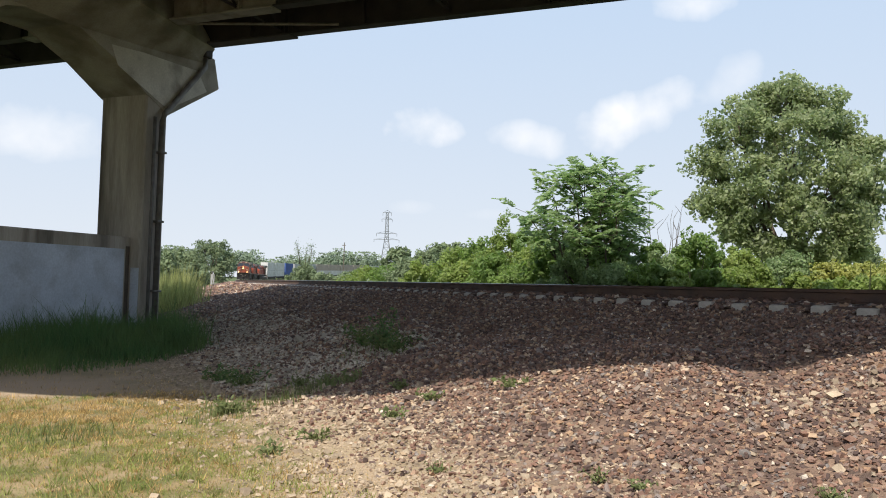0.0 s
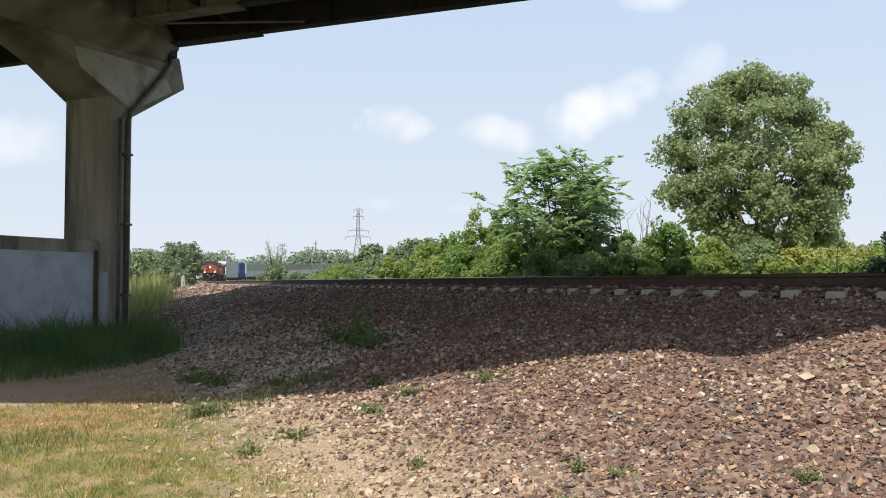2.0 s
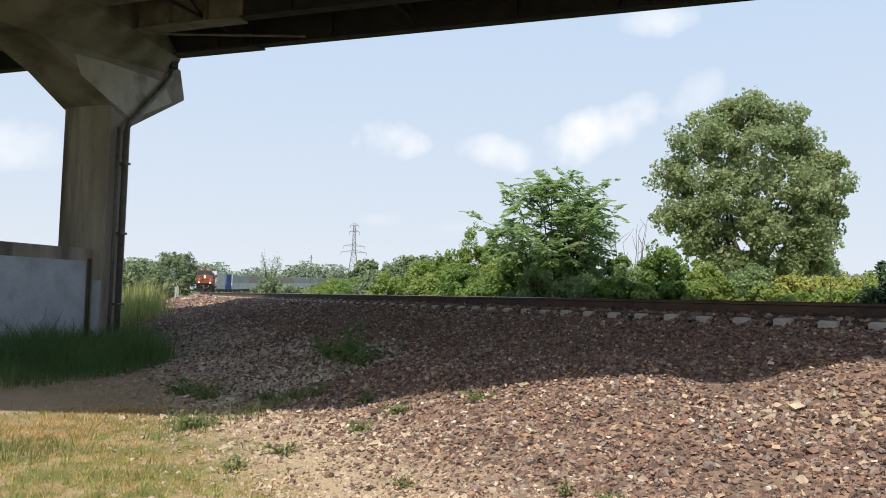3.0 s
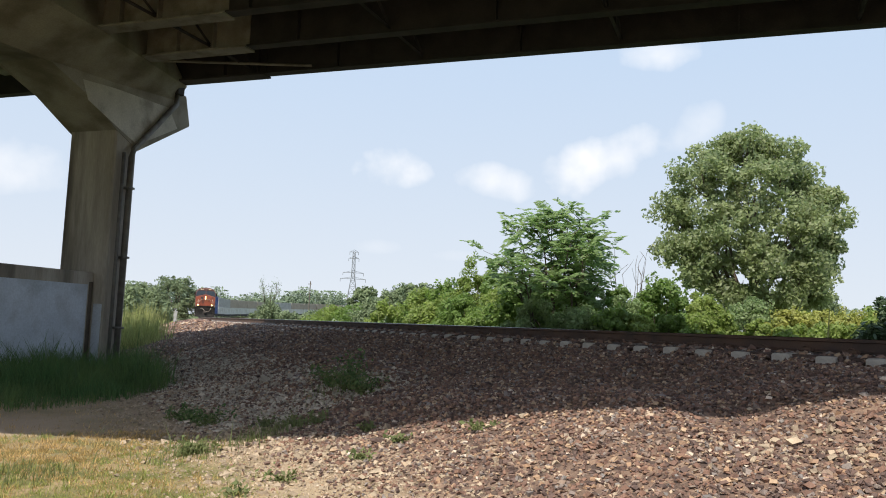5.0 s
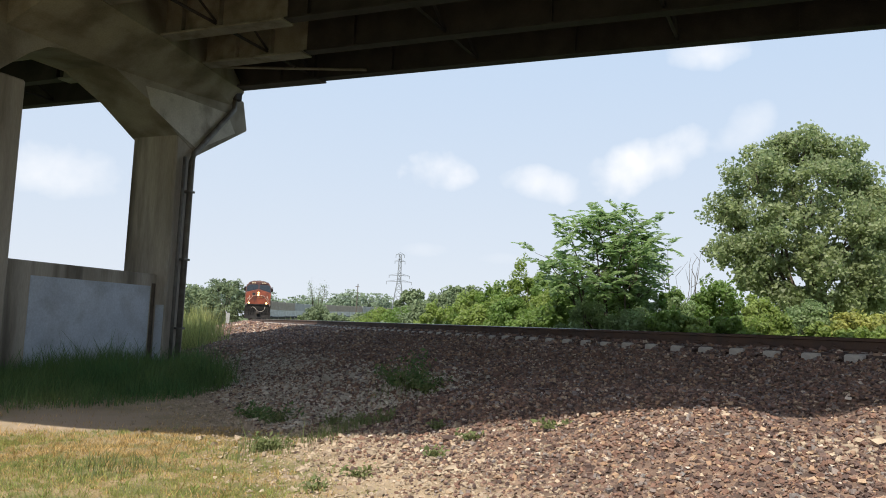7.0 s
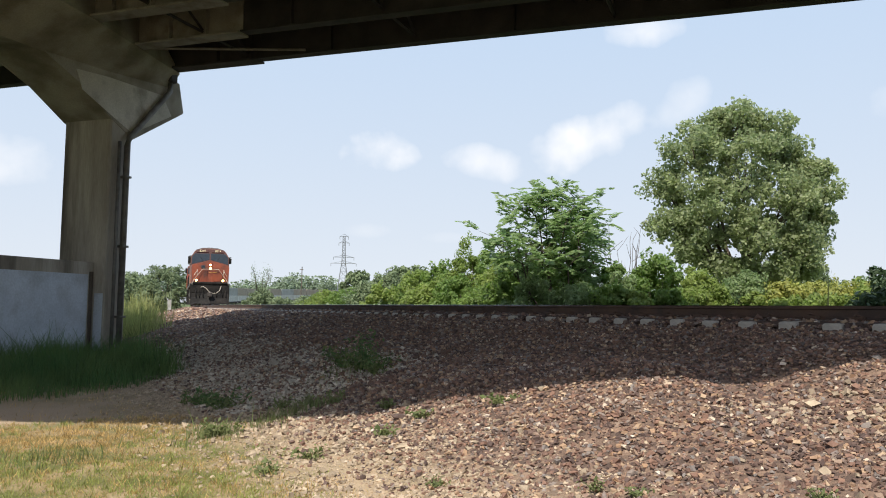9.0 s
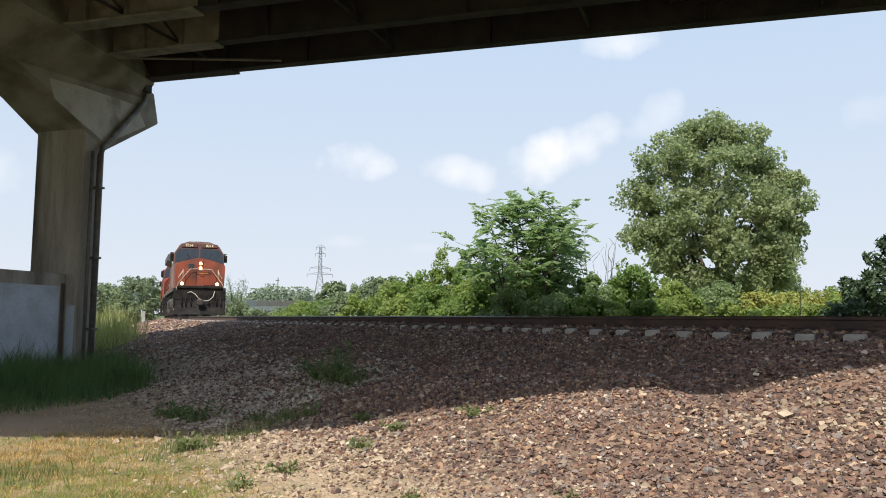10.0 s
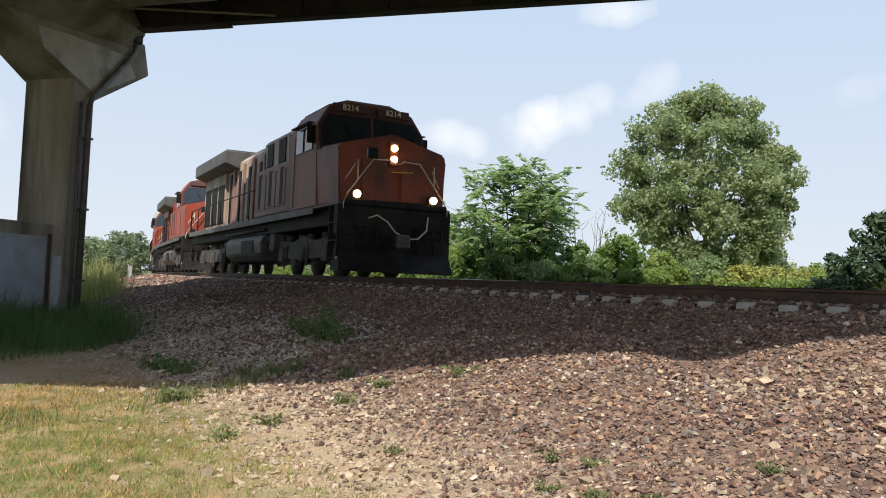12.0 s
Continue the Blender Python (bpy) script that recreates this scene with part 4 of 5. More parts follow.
    for side in (1, -1):
        for k in range(10):
            x = -9.7 - k * 0.63
            y = 0.955 * side
            part("hood_door", box(x - 0.27, x + 0.27, y - 0.015, y + 0.015, 1.95, 3.55, 0.012), M_DOOR, hood_ob)
        for x0, x1, z0, z1 in ((-6.4, -5.5, 2.0, 3.1), (-7.6, -6.6, 2.0, 3.1), (-8.9, -7.8, 2.0, 3.1)):
            y = 1.505 * side
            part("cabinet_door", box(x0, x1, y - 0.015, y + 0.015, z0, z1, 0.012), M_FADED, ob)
        for x0, x1 in ((-6.3, -5.5), (-7.5, -6.7), (-8.9, -8.2)):
            y = 1.21 * side
            part("intake_grille", box(x0, x1, y - 0.02, y + 0.02, 3.45, 4.2, 0.01), M_BLACK, ob, "dark intake screen")
        for x in (-9.5, -10.8, -12.4, -14.0, -15.6):
            y = 0.975 * side
            part("dark_louvre", box(x - 0.17, x + 0.17, y - 0.01, y + 0.012, 2.0, 3.9, 0.003), M_BLACK, hood_ob)
        for x in (-17.0, -18.4, -19.8):
            y = 1.06 * side
            part("radiator_screen", box(x - 0.55, x + 0.55, y - 0.012, y + 0.012, 2.0, 3.6, 0.005), M_BLACK, rad_ob)
        # handrails
        rail = bmesh.new()
        y = 1.47 * side
        tube([(-5.3, y, 2.75), (-21.3, y, 2.75), (-21.5, y, 2.6), (-21.55, y, 1.8)], 0.02, 5, rail)
        for k in range(11):
            x = -5.3 - k * 1.6
            tube([(x, y, 1.75), (x, y, 2.75)], 0.018, 5, rail)
        part("side_handrail", rail, M_BLACK, ob, "dark side handrail")
        hand = bmesh.new()
        y = 1.4 * side
        tube([(-0.62, y, 1.1), (-0.55, y, 1.75), (-0.6, y * 0.92, 2.0), (-0.66, y * 0.45, 2.88), (-0.66, y * 0.12, 2.9)], 0.018, 6, hand)
        tube([(-1.2, y, 1.8), (-0.9, y * 0.98, 2.2), (-0.8, y * 0.75, 2.75)], 0.02, 6, hand)
        tube([(-0.62, y * 0.74, 2.35), (-0.66, y * 0.74, 2.85)], 0.02, 6, hand)
        part("front_handrail", hand, M_RAILING, ob, "pale front handrail", True)
    chain = tube([(-0.64, 0.18, 2.88), (-0.6, 0.06, 2.82), (-0.6, -0.08, 2.82), (-0.64, -0.18, 2.88)], 0.014, 5)
    part("safety_chain", chain, M_RAILING, ob)
    # tank and reservoirs
    tank = prism([(-1.42, 0.62), (-1.2, 0.42), (1.2, 0.42), (1.42, 0.62), (1.46, 1.05), (1.3, 1.27), (-1.3, 1.27), (-1.46, 1.05)], "x", -13.7, -8.3, 0.05)
    part("fuel_tank", tank, M_TANK, ob, "large grey fuel tank with dirt streaks")
    for side in (1, -1):
        # flat black plate painting the shade of a hollow in the tank
        part("tank_hollow", box(-11.0, -9.3, 1.46 * side - 0.01, 1.46 * side + 0.01, 0.68, 1.1, 0.004), M_BLACK, ob)
        for x in (-7.9, -14.4):
            part("air_reservoir", disc((x, 1.1 * side, 1.05), (1, 0, 0), 0.2, 0.7, 12), M_BLACK, ob, "", True)
    # bogies
    for cx in (-4.5, -17.6):
        bogie = bmesh.new()
        for side in (1, -1):
            y = 1.08 * side
            prism([(cx - 2.7, 0.75), (cx - 2.3, 0.5), (cx - 1.3, 0.45), (cx + 1.3, 0.45), (cx + 2.3, 0.5), (cx + 2.7, 0.75), (cx + 2.5, 1.0), (cx + 1.0, 0.92), (cx, 1.1), (cx - 1.0, 0.92), (cx - 2.5, 1.0)], "y", y - 0.09, y + 0.09, 0.015, bogie)
            for ax in (-2.1, 0.0, 2.1):
                box(cx + ax - 0.22, cx + ax + 0.22, y + side * 0.09 - 0.08, y + side * 0.09 + 0.1, 0.36, 0.78, 0.03, bogie)
                for dx in (-0.4, 0.4):
                    disc((cx + ax + dx, y, 0.98), (0, 0, 1), 0.1, 0.3, 8, bogie)
                tube([(cx + ax + 0.55, y + 0.1 * side, 0.85), (cx + ax + 0.5, y + 0.13 * side, 0.25)], 0.04, 5, bogie)
        frame_ob = part("bogie", bogie, M_BOGIE, ob, "three-axle bogie coated in dark grime")
        for ax in (-2.1, 0.0, 2.1):
            wheel = bmesh.new()
            for y in (0.74, -0.74):
                disc((0, y, 0), (0, 1, 0), 0.535, 0.13, 28, wheel)
                disc((0, y + math.copysign(0.075, -y), 0), (0, 1, 0), 0.565, 0.03, 28, wheel)
                for k in range(5):
                    a = 2 * math.pi * k / 5
                    disc((0.3 * math.cos(a), y + math.copysign(0.07, y), 0.3 * math.sin(a)), (0, 1, 0), 0.05, 0.03, 8, wheel)
            tube([(0, -0.8, 0), (0, 0.8, 0)], 0.1, 10, wheel)
            w = part("wheelset", wheel, M_WHEEL, frame_ob, "", True)
            w.matrix_local = pose(cx + ax, 0, 0.535)
    # taller recesses along the grimy side, their shade painted as flat black plates
    for side in (1, -1):
        for x in (-5.9, -7.2, -8.5):
            part("cabinet_recess", box(x - 0.16, x + 0.16, 1.515 * side - 0.012, 1.515 * side + 0.012, 2.05, 3.15, 0.004), M_BLACK, ob)
        for x in (-10.15, -11.6, -13.2, -14.8):
            tall = box(x - 0.1, x + 0.1, 0.97 * side - 0.06, 0.97 * side + 0.06, 1.8, 4.1, 0.02)
            part("door_post", tall, M_DOOR, hood_ob)
        tube_bm = tube([(-8.2, 1.38 * side, 1.42), (-14.0, 1.38 * side, 1.38)], 0.05, 6)
        part("sill_pipe", tube_bm, M_BOGIE, ob, "", True)
        part("battery_box", box(-7.6, -7.0, 1.05 * side - 0.3, 1.05 * side + 0.3, 0.7, 1.25, 0.03), M_BOGIE, ob)
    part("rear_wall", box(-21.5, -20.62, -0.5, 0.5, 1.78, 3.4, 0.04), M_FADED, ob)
    # full height and width over the rails
    grow, seen = Matrix.Diagonal((1, 1.04, 1.045, 1)), set()
    for o in ob.children_recursive:
        if o.data.name not in seen and not o.name.startswith(("wheelset", "digits", "number_board")):
            seen.add(o.data.name)
            o.data.transform(grow)
        if o.name.startswith("number_board"):
            o.location = (o.location.x, o.location.y * 1.04, o.location.z * 1.045)
    return ob


def build_container(name, length, mat, label):
    ob = thing(name, Matrix(), label, "shipping container", "containers of the train")
    h = 2.85
    shell = box(-length, 0, -1.2, 1.2, 0.02, h, 0.02)
    part("shell", shell, mat, ob)
    ribs = bmesh.new()
    n = int(length / 0.5)
    for k in range(n):
        x = -0.35 - k * (length - 0.7) / (n - 1)
        for y in (1.2, -1.2):
            box(x - 0.1, x + 0.1, y - 0.03, y + 0.03, 0.2, h - 0.15, 0, ribs)
    part("corrugation", ribs, mat, ob)["kind"] = "stuff"
    posts = bmesh.new()
    for x in (-0.08, -length + 0.08):
        for y in (1.15, -1.15):
            box(x - 0.1, x + 0.1, y - 0.08, y + 0.08, 0, h + 0.01, 0.01, posts)
    part("corner_post", posts, mat, ob)["kind"] = "stuff"
    return ob


def build_well_car():
    ob = thing("well_car", Matrix(), "dark low intermodal well car under stacked containers", "railway wagon", "well cars of the train")
    for y in (1.38, -1.38):
        part("side_sill", box(-15.6, -0.9, y - 0.06, y + 0.06, 0.35, 1.1, 0.02), M_BLACK, ob)
    part("well_floor", box(-15.4, -1.1, -1.32, 1.32, 0.3, 0.4, 0.02), M_BLACK, ob)
    for x0, x1 in ((-1.6, 0.0), (-16.5, -14.9)):
        part("end_platform", box(x0, x1, -1.3, 1.3, 0.95, 1.15, 0.03), M_BLACK, ob)
    for cx in (-0.1,):
        bogie = bmesh.new()
        for y in (1.0, -1.0):
            prism([(cx - 1.2, 0.5), (cx - 0.5, 0.35), (cx + 0.5, 0.35), (cx + 1.2, 0.5), (cx + 1.0, 0.75), (cx - 1.0, 0.75)], "y", y - 0.08, y + 0.08, 0, bogie)
            for ax in (-0.9, 0.9):
                disc((cx + ax, y * 0.76, 0.46), (0, 1, 0), 0.46, 0.13, 20, bogie)
        part("bogie", bogie, M_WHEEL, ob)
    return ob


TRAIN = []  # thing, distance of its front behind the train's front, its length, its base height


def build_train():
    loco = build_locomotive()
    TRAIN.append((loco, 0.0, 22.3, 0.0))
    clean = {}
    for k in (1, 2):
        other = copy_thing(loco, Matrix())
        for o in other.children_recursive:
            if o.name.startswith(("headlight.", "ditch_light.")) and o.data.materials[0] == M_LAMP:
                o.data = o.data.copy()
                o.data.materials[0] = M_GLASS
                o["label"] = "unlit lamp"
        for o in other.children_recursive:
            if o.data.materials[0] in (M_FADED, M_NOSE, M_DUSTY_LIT, M_DOOR):
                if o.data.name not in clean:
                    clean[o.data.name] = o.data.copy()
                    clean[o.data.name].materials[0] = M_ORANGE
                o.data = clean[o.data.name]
        for o in [c for c in other.children_recursive if c.name.startswith("digits")]:
            bpy.data.objects.remove(o)
        tagged(other, "orange and black six-axle diesel freight locomotive with unlit lamps")
        TRAIN.append((other, 22.9 * k, 22.3, 0.0))
    car = build_well_car()
    long_white = build_container("white_container", 16.1, M_BOX_WHITE, "white corrugated shipping container stacked on a well car")
    blue = build_container("blue_container", 12.2, M_BOX_BLUE, "dark blue corrugated shipping container stacked on a well car")
    tan = build_container("tan_container", 16.1, M_BOX_TAN, "tan brown corrugated shipping container stacked on a well car")
    grey = build_container("grey_container", 16.1, M_BOX_GREY, "pale grey corrugated shipping container stacked on a well car")
    used = set()

    def take(ob):
        if ob in used:
            return copy_thing(ob, Matrix())
        used.add(ob)
        return ob

    for k in range(21):
        front = 69.2 + 16.7 * k
        TRAIN.append((take(car), front, 16.5, 0.0))
        if k < 2:
            lower, upper = long_white, long_white
        elif k == 2:
            lower, upper = blue, blue
        elif k in (3, 4, 9, 10, 15):
            lower, upper = long_white, grey
        else:
            lower, upper = long_white, tan
        for kind, z in ((lower, 0.4), (upper, 3.27)):
            length = 12.2 if kind is blue else 16.1
            TRAIN.append((take(kind), front + (2.1 if kind is blue else 0.2), length, z))


build_train()
SPEED, START = 17.18, -206.0


def car_pose(s_front, length, base):
    """A vehicle's pose on the line, carried by two pivots near its ends; a little cant to the inside of the curve."""
    a = line_at(s_front - 0.2 * length)
    b = line_at(s_front - 0.8 * length)
    fwd = Vector((a[0] - b[0], a[1] - b[1], a[2] - b[2]))
    mid = Vector(((a[0] + b[0]) / 2, (a[1] + b[1]) / 2, (a[2] + b[2]) / 2))
    front = mid + fwd.normalized() * (length / 2)
    yaw, pitch = math.degrees(math.atan2(fwd.y, fwd.x)), -math.degrees(math.atan2(fwd.z, math.hypot(fwd.x, fwd.y)))
    return pose(*front, 0, pitch, yaw) @ pose(0, 0, base)


# ---- plants ----
def leaf_mesh(name, rng, centres, size, mat, narrow=0.55, flat=0.35):
    """Many small pointed leaves at the given centres."""
    n = len(centres)
    d = rng.normal(size=(n, 3))
    d /= np.linalg.norm(d, axis=1, keepdims=True)
    up = rng.normal(size=(n, 3)) * flat + np.array([-0.15, -0.45, 0.6])
    side = np.cross(d, up)
    side /= np.linalg.norm(side, axis=1, keepdims=True) + 1e-9
    length = size * rng.lognormal(0, 0.25, n)[:, None]
    v = np.stack([centres - d * length / 2, centres + side * length * narrow / 2, centres + d * length / 2, centres - side * length * narrow / 2], 1)
    f = np.arange(4 * n).reshape(n, 4)
    return mesh_np(name, v.reshape(-1, 3), f, mat)


def limb(bm, a, b, r0, r1, rng, bend=0.12, parts=4):
    a, b = np.array(a, float), np.array(b, float)
    span = np.linalg.norm(b - a)
    pts = [a + (b - a) * t + (rng.normal(size=3) * span * bend * (0 < t < 1) * 0.5) for t in np.linspace(0, 1, parts + 1)]
    tube(pts, [r0 + (r1 - r0) * t for t in np.linspace(0, 1, parts + 1)], 6, bm)
    return pts


def clump_leaves(name, rng, centres, radii, per, size, mat, narrow=0.6, squash=0.8, turn=0.6):
    """Leaves on rounded clumps, each facing roughly outwards from its clump."""
    n = len(centres)
    d = rng.normal(size=(n, per, 3))
    d /= np.linalg.norm(d, axis=2, keepdims=True)
    c = centres[:, None] + d * radii[:, None, None] * rng.uniform(0.2, 1.0, (n, per, 1)) ** 0.45 * np.array([1, 1, squash])
    face = (d + rng.normal(size=d.shape) * turn + np.array([0, 0, 0.35])).reshape(-1, 3)
    axis = np.cross(face, rng.normal(size=face.shape))
    axis /= np.linalg.norm(axis, axis=1, keepdims=True) + 1e-9
    side = np.cross(face, axis)
    side /= np.linalg.norm(side, axis=1, keepdims=True) + 1e-9
    c = c.reshape(-1, 3)
    c[:, 2] = np.maximum(c[:, 2], 0.1)
    ln = size * rng.lognormal(0, 0.28, len(c))[:, None]
    v = np.stack([c - axis * ln / 2, c + side * ln * narrow / 2 - axis * ln * 0.08, c + axis * ln / 2, c - side * ln * narrow / 2 - axis * ln * 0.08], 1)
    return mesh_np(name, v.reshape(-1, 3), np.arange(4 * len(c)).reshape(-1, 4), mat)


def build_tree(x, y, high, wide, name="tree", label="", leaves=9000, leaf=0.2, mat=None, seed=0, trunk_to=0.3, low=0.15, group="", lobes=None, clump=0.055, each=22, turn=0.8):
    """Tapered trunk, a limb to each lobe of the crown, twigs to its clumps, and many small leaves with gaps between the lobes."""
    rng = np.random.default_rng(seed)
    z0 = ground_z(x, y)
    ob = thing(name, pose(x, y, z0 - 0.05), label, "tree", group)
    bm = bmesh.new()
    r = max(0.035, high * 0.02)
    fork = np.array([rng.normal() * 0.01 * high, rng.normal() * 0.01 * high, high * trunk_to])
    limb(bm, (0, 0, 0), fork, r, r * 0.8, rng, 0.05)
    if lobes is None:
        lobes = []
        for i in range(15):
            t, a = (i + 0.5) / 15, i * 2.4 + rng.uniform(-0.4, 0.4)
            size = wide * rng.uniform(0.15, 0.23)
            rad = max(0.0, wide / 2 * math.sin(math.pi * (0.16 + 0.76 * t)) ** 0.6 - size * 0.8)
            lobes.append((math.cos(a) * rad, math.sin(a) * rad, min(high - size * 0.8, (low + (1 - low) * t) * high), size))
    pts, radii = [], []
    for lx, ly, lz, size in lobes:
        centre = np.array([lx, ly, lz])
        spine = limb(bm, fork + (centre - fork) * rng.uniform(0, 0.15), centre, r * 0.42, r * 0.12, rng, 0.07, 5)
        d = rng.normal(size=(each, 3))
        d /= np.linalg.norm(d, axis=1, keepdims=True)
        tips = centre + d * size * rng.uniform(0.45, 1.0, (each, 1)) * np.array([1, 1, 0.85])
        for tip in tips[::2]:
            limb(bm, spine[-2], tip, r * 0.09, r * 0.03, rng, 0.12, 2)
        pts.append(tips)
        radii.append(clump * wide * rng.uniform(0.6, 1.35, each))
    pts, radii = np.concatenate(pts), np.concatenate(radii)
    part("trunk", bm, M_BARK, ob, "brown trunk and limbs")
    part("crown", clump_leaves("crown", rng, pts, radii, leaves // len(pts), leaf, mat, turn=turn), mat, ob, "leafy crown")
    return ob


def build_shrub(x, y, high, wide, mat, seed, leaves=5000, leaf=0.16, label="dense green roadside shrub", name="shrub", group="hedge behind the track", clumps=54, narrow=0.6):
    """A bush that is leafy to the ground, from many stems, its outline broken by clumps and shoots."""
    rng = np.random.default_rng(seed)
    ob = thing(name, pose(x, y, ground_z(x, y) - 0.05), label, "shrub", group)
    bm = bmesh.new()
    a = rng.uniform(0, 2 * math.pi, clumps)
    t = rng.uniform(0.02, 1, clumps)
    rad = np.sqrt(np.clip(1 - t ** 2.2, 0.02, 1)) * rng.uniform(0.55, 1.0, clumps)
    lump = 1 + 0.18 * np.sin(a * 3 + seed) + 0.1 * np.sin(a * 5 + t * 7)
    pts = np.stack([np.cos(a) * rad * wide / 2 * lump, np.sin(a) * rad * wide / 2 * lump, t * high * (0.86 + 0.07 * np.sin(a * 2 + seed)) + 0.05], -1)
    for p in pts[::3]:
        limb(bm, (p[0] * 0.15, p[1] * 0.15, 0), p, 0.025, 0.008, rng, 0.1, 3)
    radii = 0.11 * min(wide, high * 1.4) * rng.uniform(0.55, 1.4, clumps)
    # loose shoots stand out of the outline
    k = rng.integers(0, clumps, 12)
    rise = np.stack([rng.normal(size=12) * 0.05, rng.normal(size=12) * 0.05, rng.uniform(0.05, 0.12, 12)], -1) * high
    shoots = np.concatenate([pts[k] + rise * u for u in (0.7, 1.3)])
    for i, q in zip(k, pts[k] + rise * 1.4):
        limb(bm, pts[i], q, 0.01, 0.004, rng, 0.05, 2)
    part("stem", bm, M_BARK, ob, "thin woody stems")
    part("foliage", clump_leaves("foliage", rng, pts, radii, leaves // clumps, leaf, mat, narrow), mat, ob)
    loose = clump_leaves("shoot_leaves", rng, shoots, np.full(len(shoots), 0.06 * min(wide, high * 1.4)), 16, leaf, mat, narrow, 1.3)
    part("shoot_leaves", loose, mat, ob)["kind"] = "stuff"
    return ob


def build_sumac(x, y, high, wide, seed):
    """An open small tree with long drooping feathered leaves in flat tiers."""
    rng = np.random.default_rng(seed)
    ob = thing("sumac_tree", pose(x, y, ground_z(x, y) - 0.05), "open light green tree with drooping feathered leaves", "tree")
    bm = bmesh.new()
    tips, stems = [], []
    for i in range(16):
        a = 2 * math.pi * i / 16 * 3 + rng.uniform(-0.3, 0.3)
        reach = wide / 2 * (0.12 + 0.83 * ((i * 7) % 16) / 15)
        top = high * (0.99 - 0.42 * (2 * reach / wide) ** 2 - rng.uniform(0, 0.1))
        tip = np.array([math.cos(a) * reach, math.sin(a) * reach * 0.8, top])
        pts = limb(bm, (rng.normal() * 0.15, rng.normal() * 0.15, 0.1), tip, 0.06, 0.018, rng, 0.07, 6)
        tips.append(tip)
        for q in pts[2:]:
            for _ in range(4):
                d = rng.normal(size=3) * np.array([1.0, 0.9, 0.6]) + np.array([math.cos(a) * 0.4, math.sin(a) * 0.3, 0.45])
                t2 = q + d * wide * 0.08
                if t2[2] < high * 0.44 or t2[2] > high:
                    continue
                limb(bm, q, t2, 0.016, 0.007, rng, 0.1, 2)
                tips.append(t2)
    part("trunk", bm, M_BARK, ob, "several thin grey-brown stems")
    centres, dirs = [], []
    for tip in tips:
        for k in range(3):
            a = rng.uniform(0, 2 * math.pi)
            out = np.array([math.cos(a), math.sin(a), rng.uniform(-0.25, 1.1)])
            length = rng.uniform(0.5, 0.95)
            for u in np.linspace(0.12, 1, 9):
                p = tip + out * length * u + np.array([0, 0, -0.45 * length * u * u])
                for sgn in (1, -1):
                    side = np.array([-out[1], out[0], 0]) * sgn
                    dirs.append(side + out * 0.6 + np.array([0, 0, -0.4]))
                    centres.append(p + side * 0.075)
    c, d = np.array(centres), np.array(dirs)
    d /= np.linalg.norm(d, axis=1, keepdims=True)
    n = len(c)
    up = rng.normal(size=(n, 3)) * 0.5 + np.array([-0.2, -0.5, 0.8])
    side = np.cross(d, up)
    side /= np.linalg.norm(side, axis=1, keepdims=True)
    ln = 0.22 * rng.lognormal(0, 0.2, n)[:, None]
    v = np.stack([c - d * ln / 2, c + side * ln * 0.21, c + d * ln / 2, c - side * ln * 0.21], 1).reshape(-1, 3)
    part("crown", mesh_np("crown", v, np.arange(4 * n).reshape(n, 4), M_LEAF_SUMAC), M_LEAF_SUMAC, ob, "feathered compound leaves")
    return ob


COTTONWOOD = (
    (0.2, 0.0, 12.5, 1.43), (-1.3, 0.6, 11.9, 1.23), (-2.6, -0.4, 10.7, 1.62), (1.8, -0.8, 11.8, 1.33), (3.0, 0.5, 10.7, 1.43), (-0.1, -1.9, 9.9, 1.8), (-3.9, 0.3, 8.5, 1.33), (3.9, -0.5, 8.5, 1.62),
    (1.9, -2.2, 7.9, 1.71), (-2.0, -2.0, 7.6, 1.71), (-3.8, -0.5, 6.2, 1.33), (4.2, 0.4, 6.0, 1.33), (-0.1, -2.4, 5.8, 1.62), (2.8, -1.6, 5.2, 1.33), (-2.4, -1.4, 5.0, 1.43), (-1.0, -1.0, 3.7, 1.33),
    (1.0, -1.2, 3.9, 1.33), (0.5, 1.8, 8.9, 2.09), (-1.4, 2.0, 6.2, 1.8), (2.2, 2.0, 6.4, 1.8), (4.6, 0, 7.0, 0.88), (4.3, -0.4, 9.6, 0.88), (4.0, 0.2, 4.2, 0.88),
)
build_tree(18.8, 46, 13.7, 10.9, "cottonwood_tree", "tall rounded green cottonwood tree with open crown", leaves=62000, leaf=0.22, mat=M_LEAF_TREE, seed=3, trunk_to=0.16, lobes=COTTONWOOD, clump=0.058, each=26, turn=1.4)
build_sumac(5.85, 32.5, 6.2, 5.9, 5)


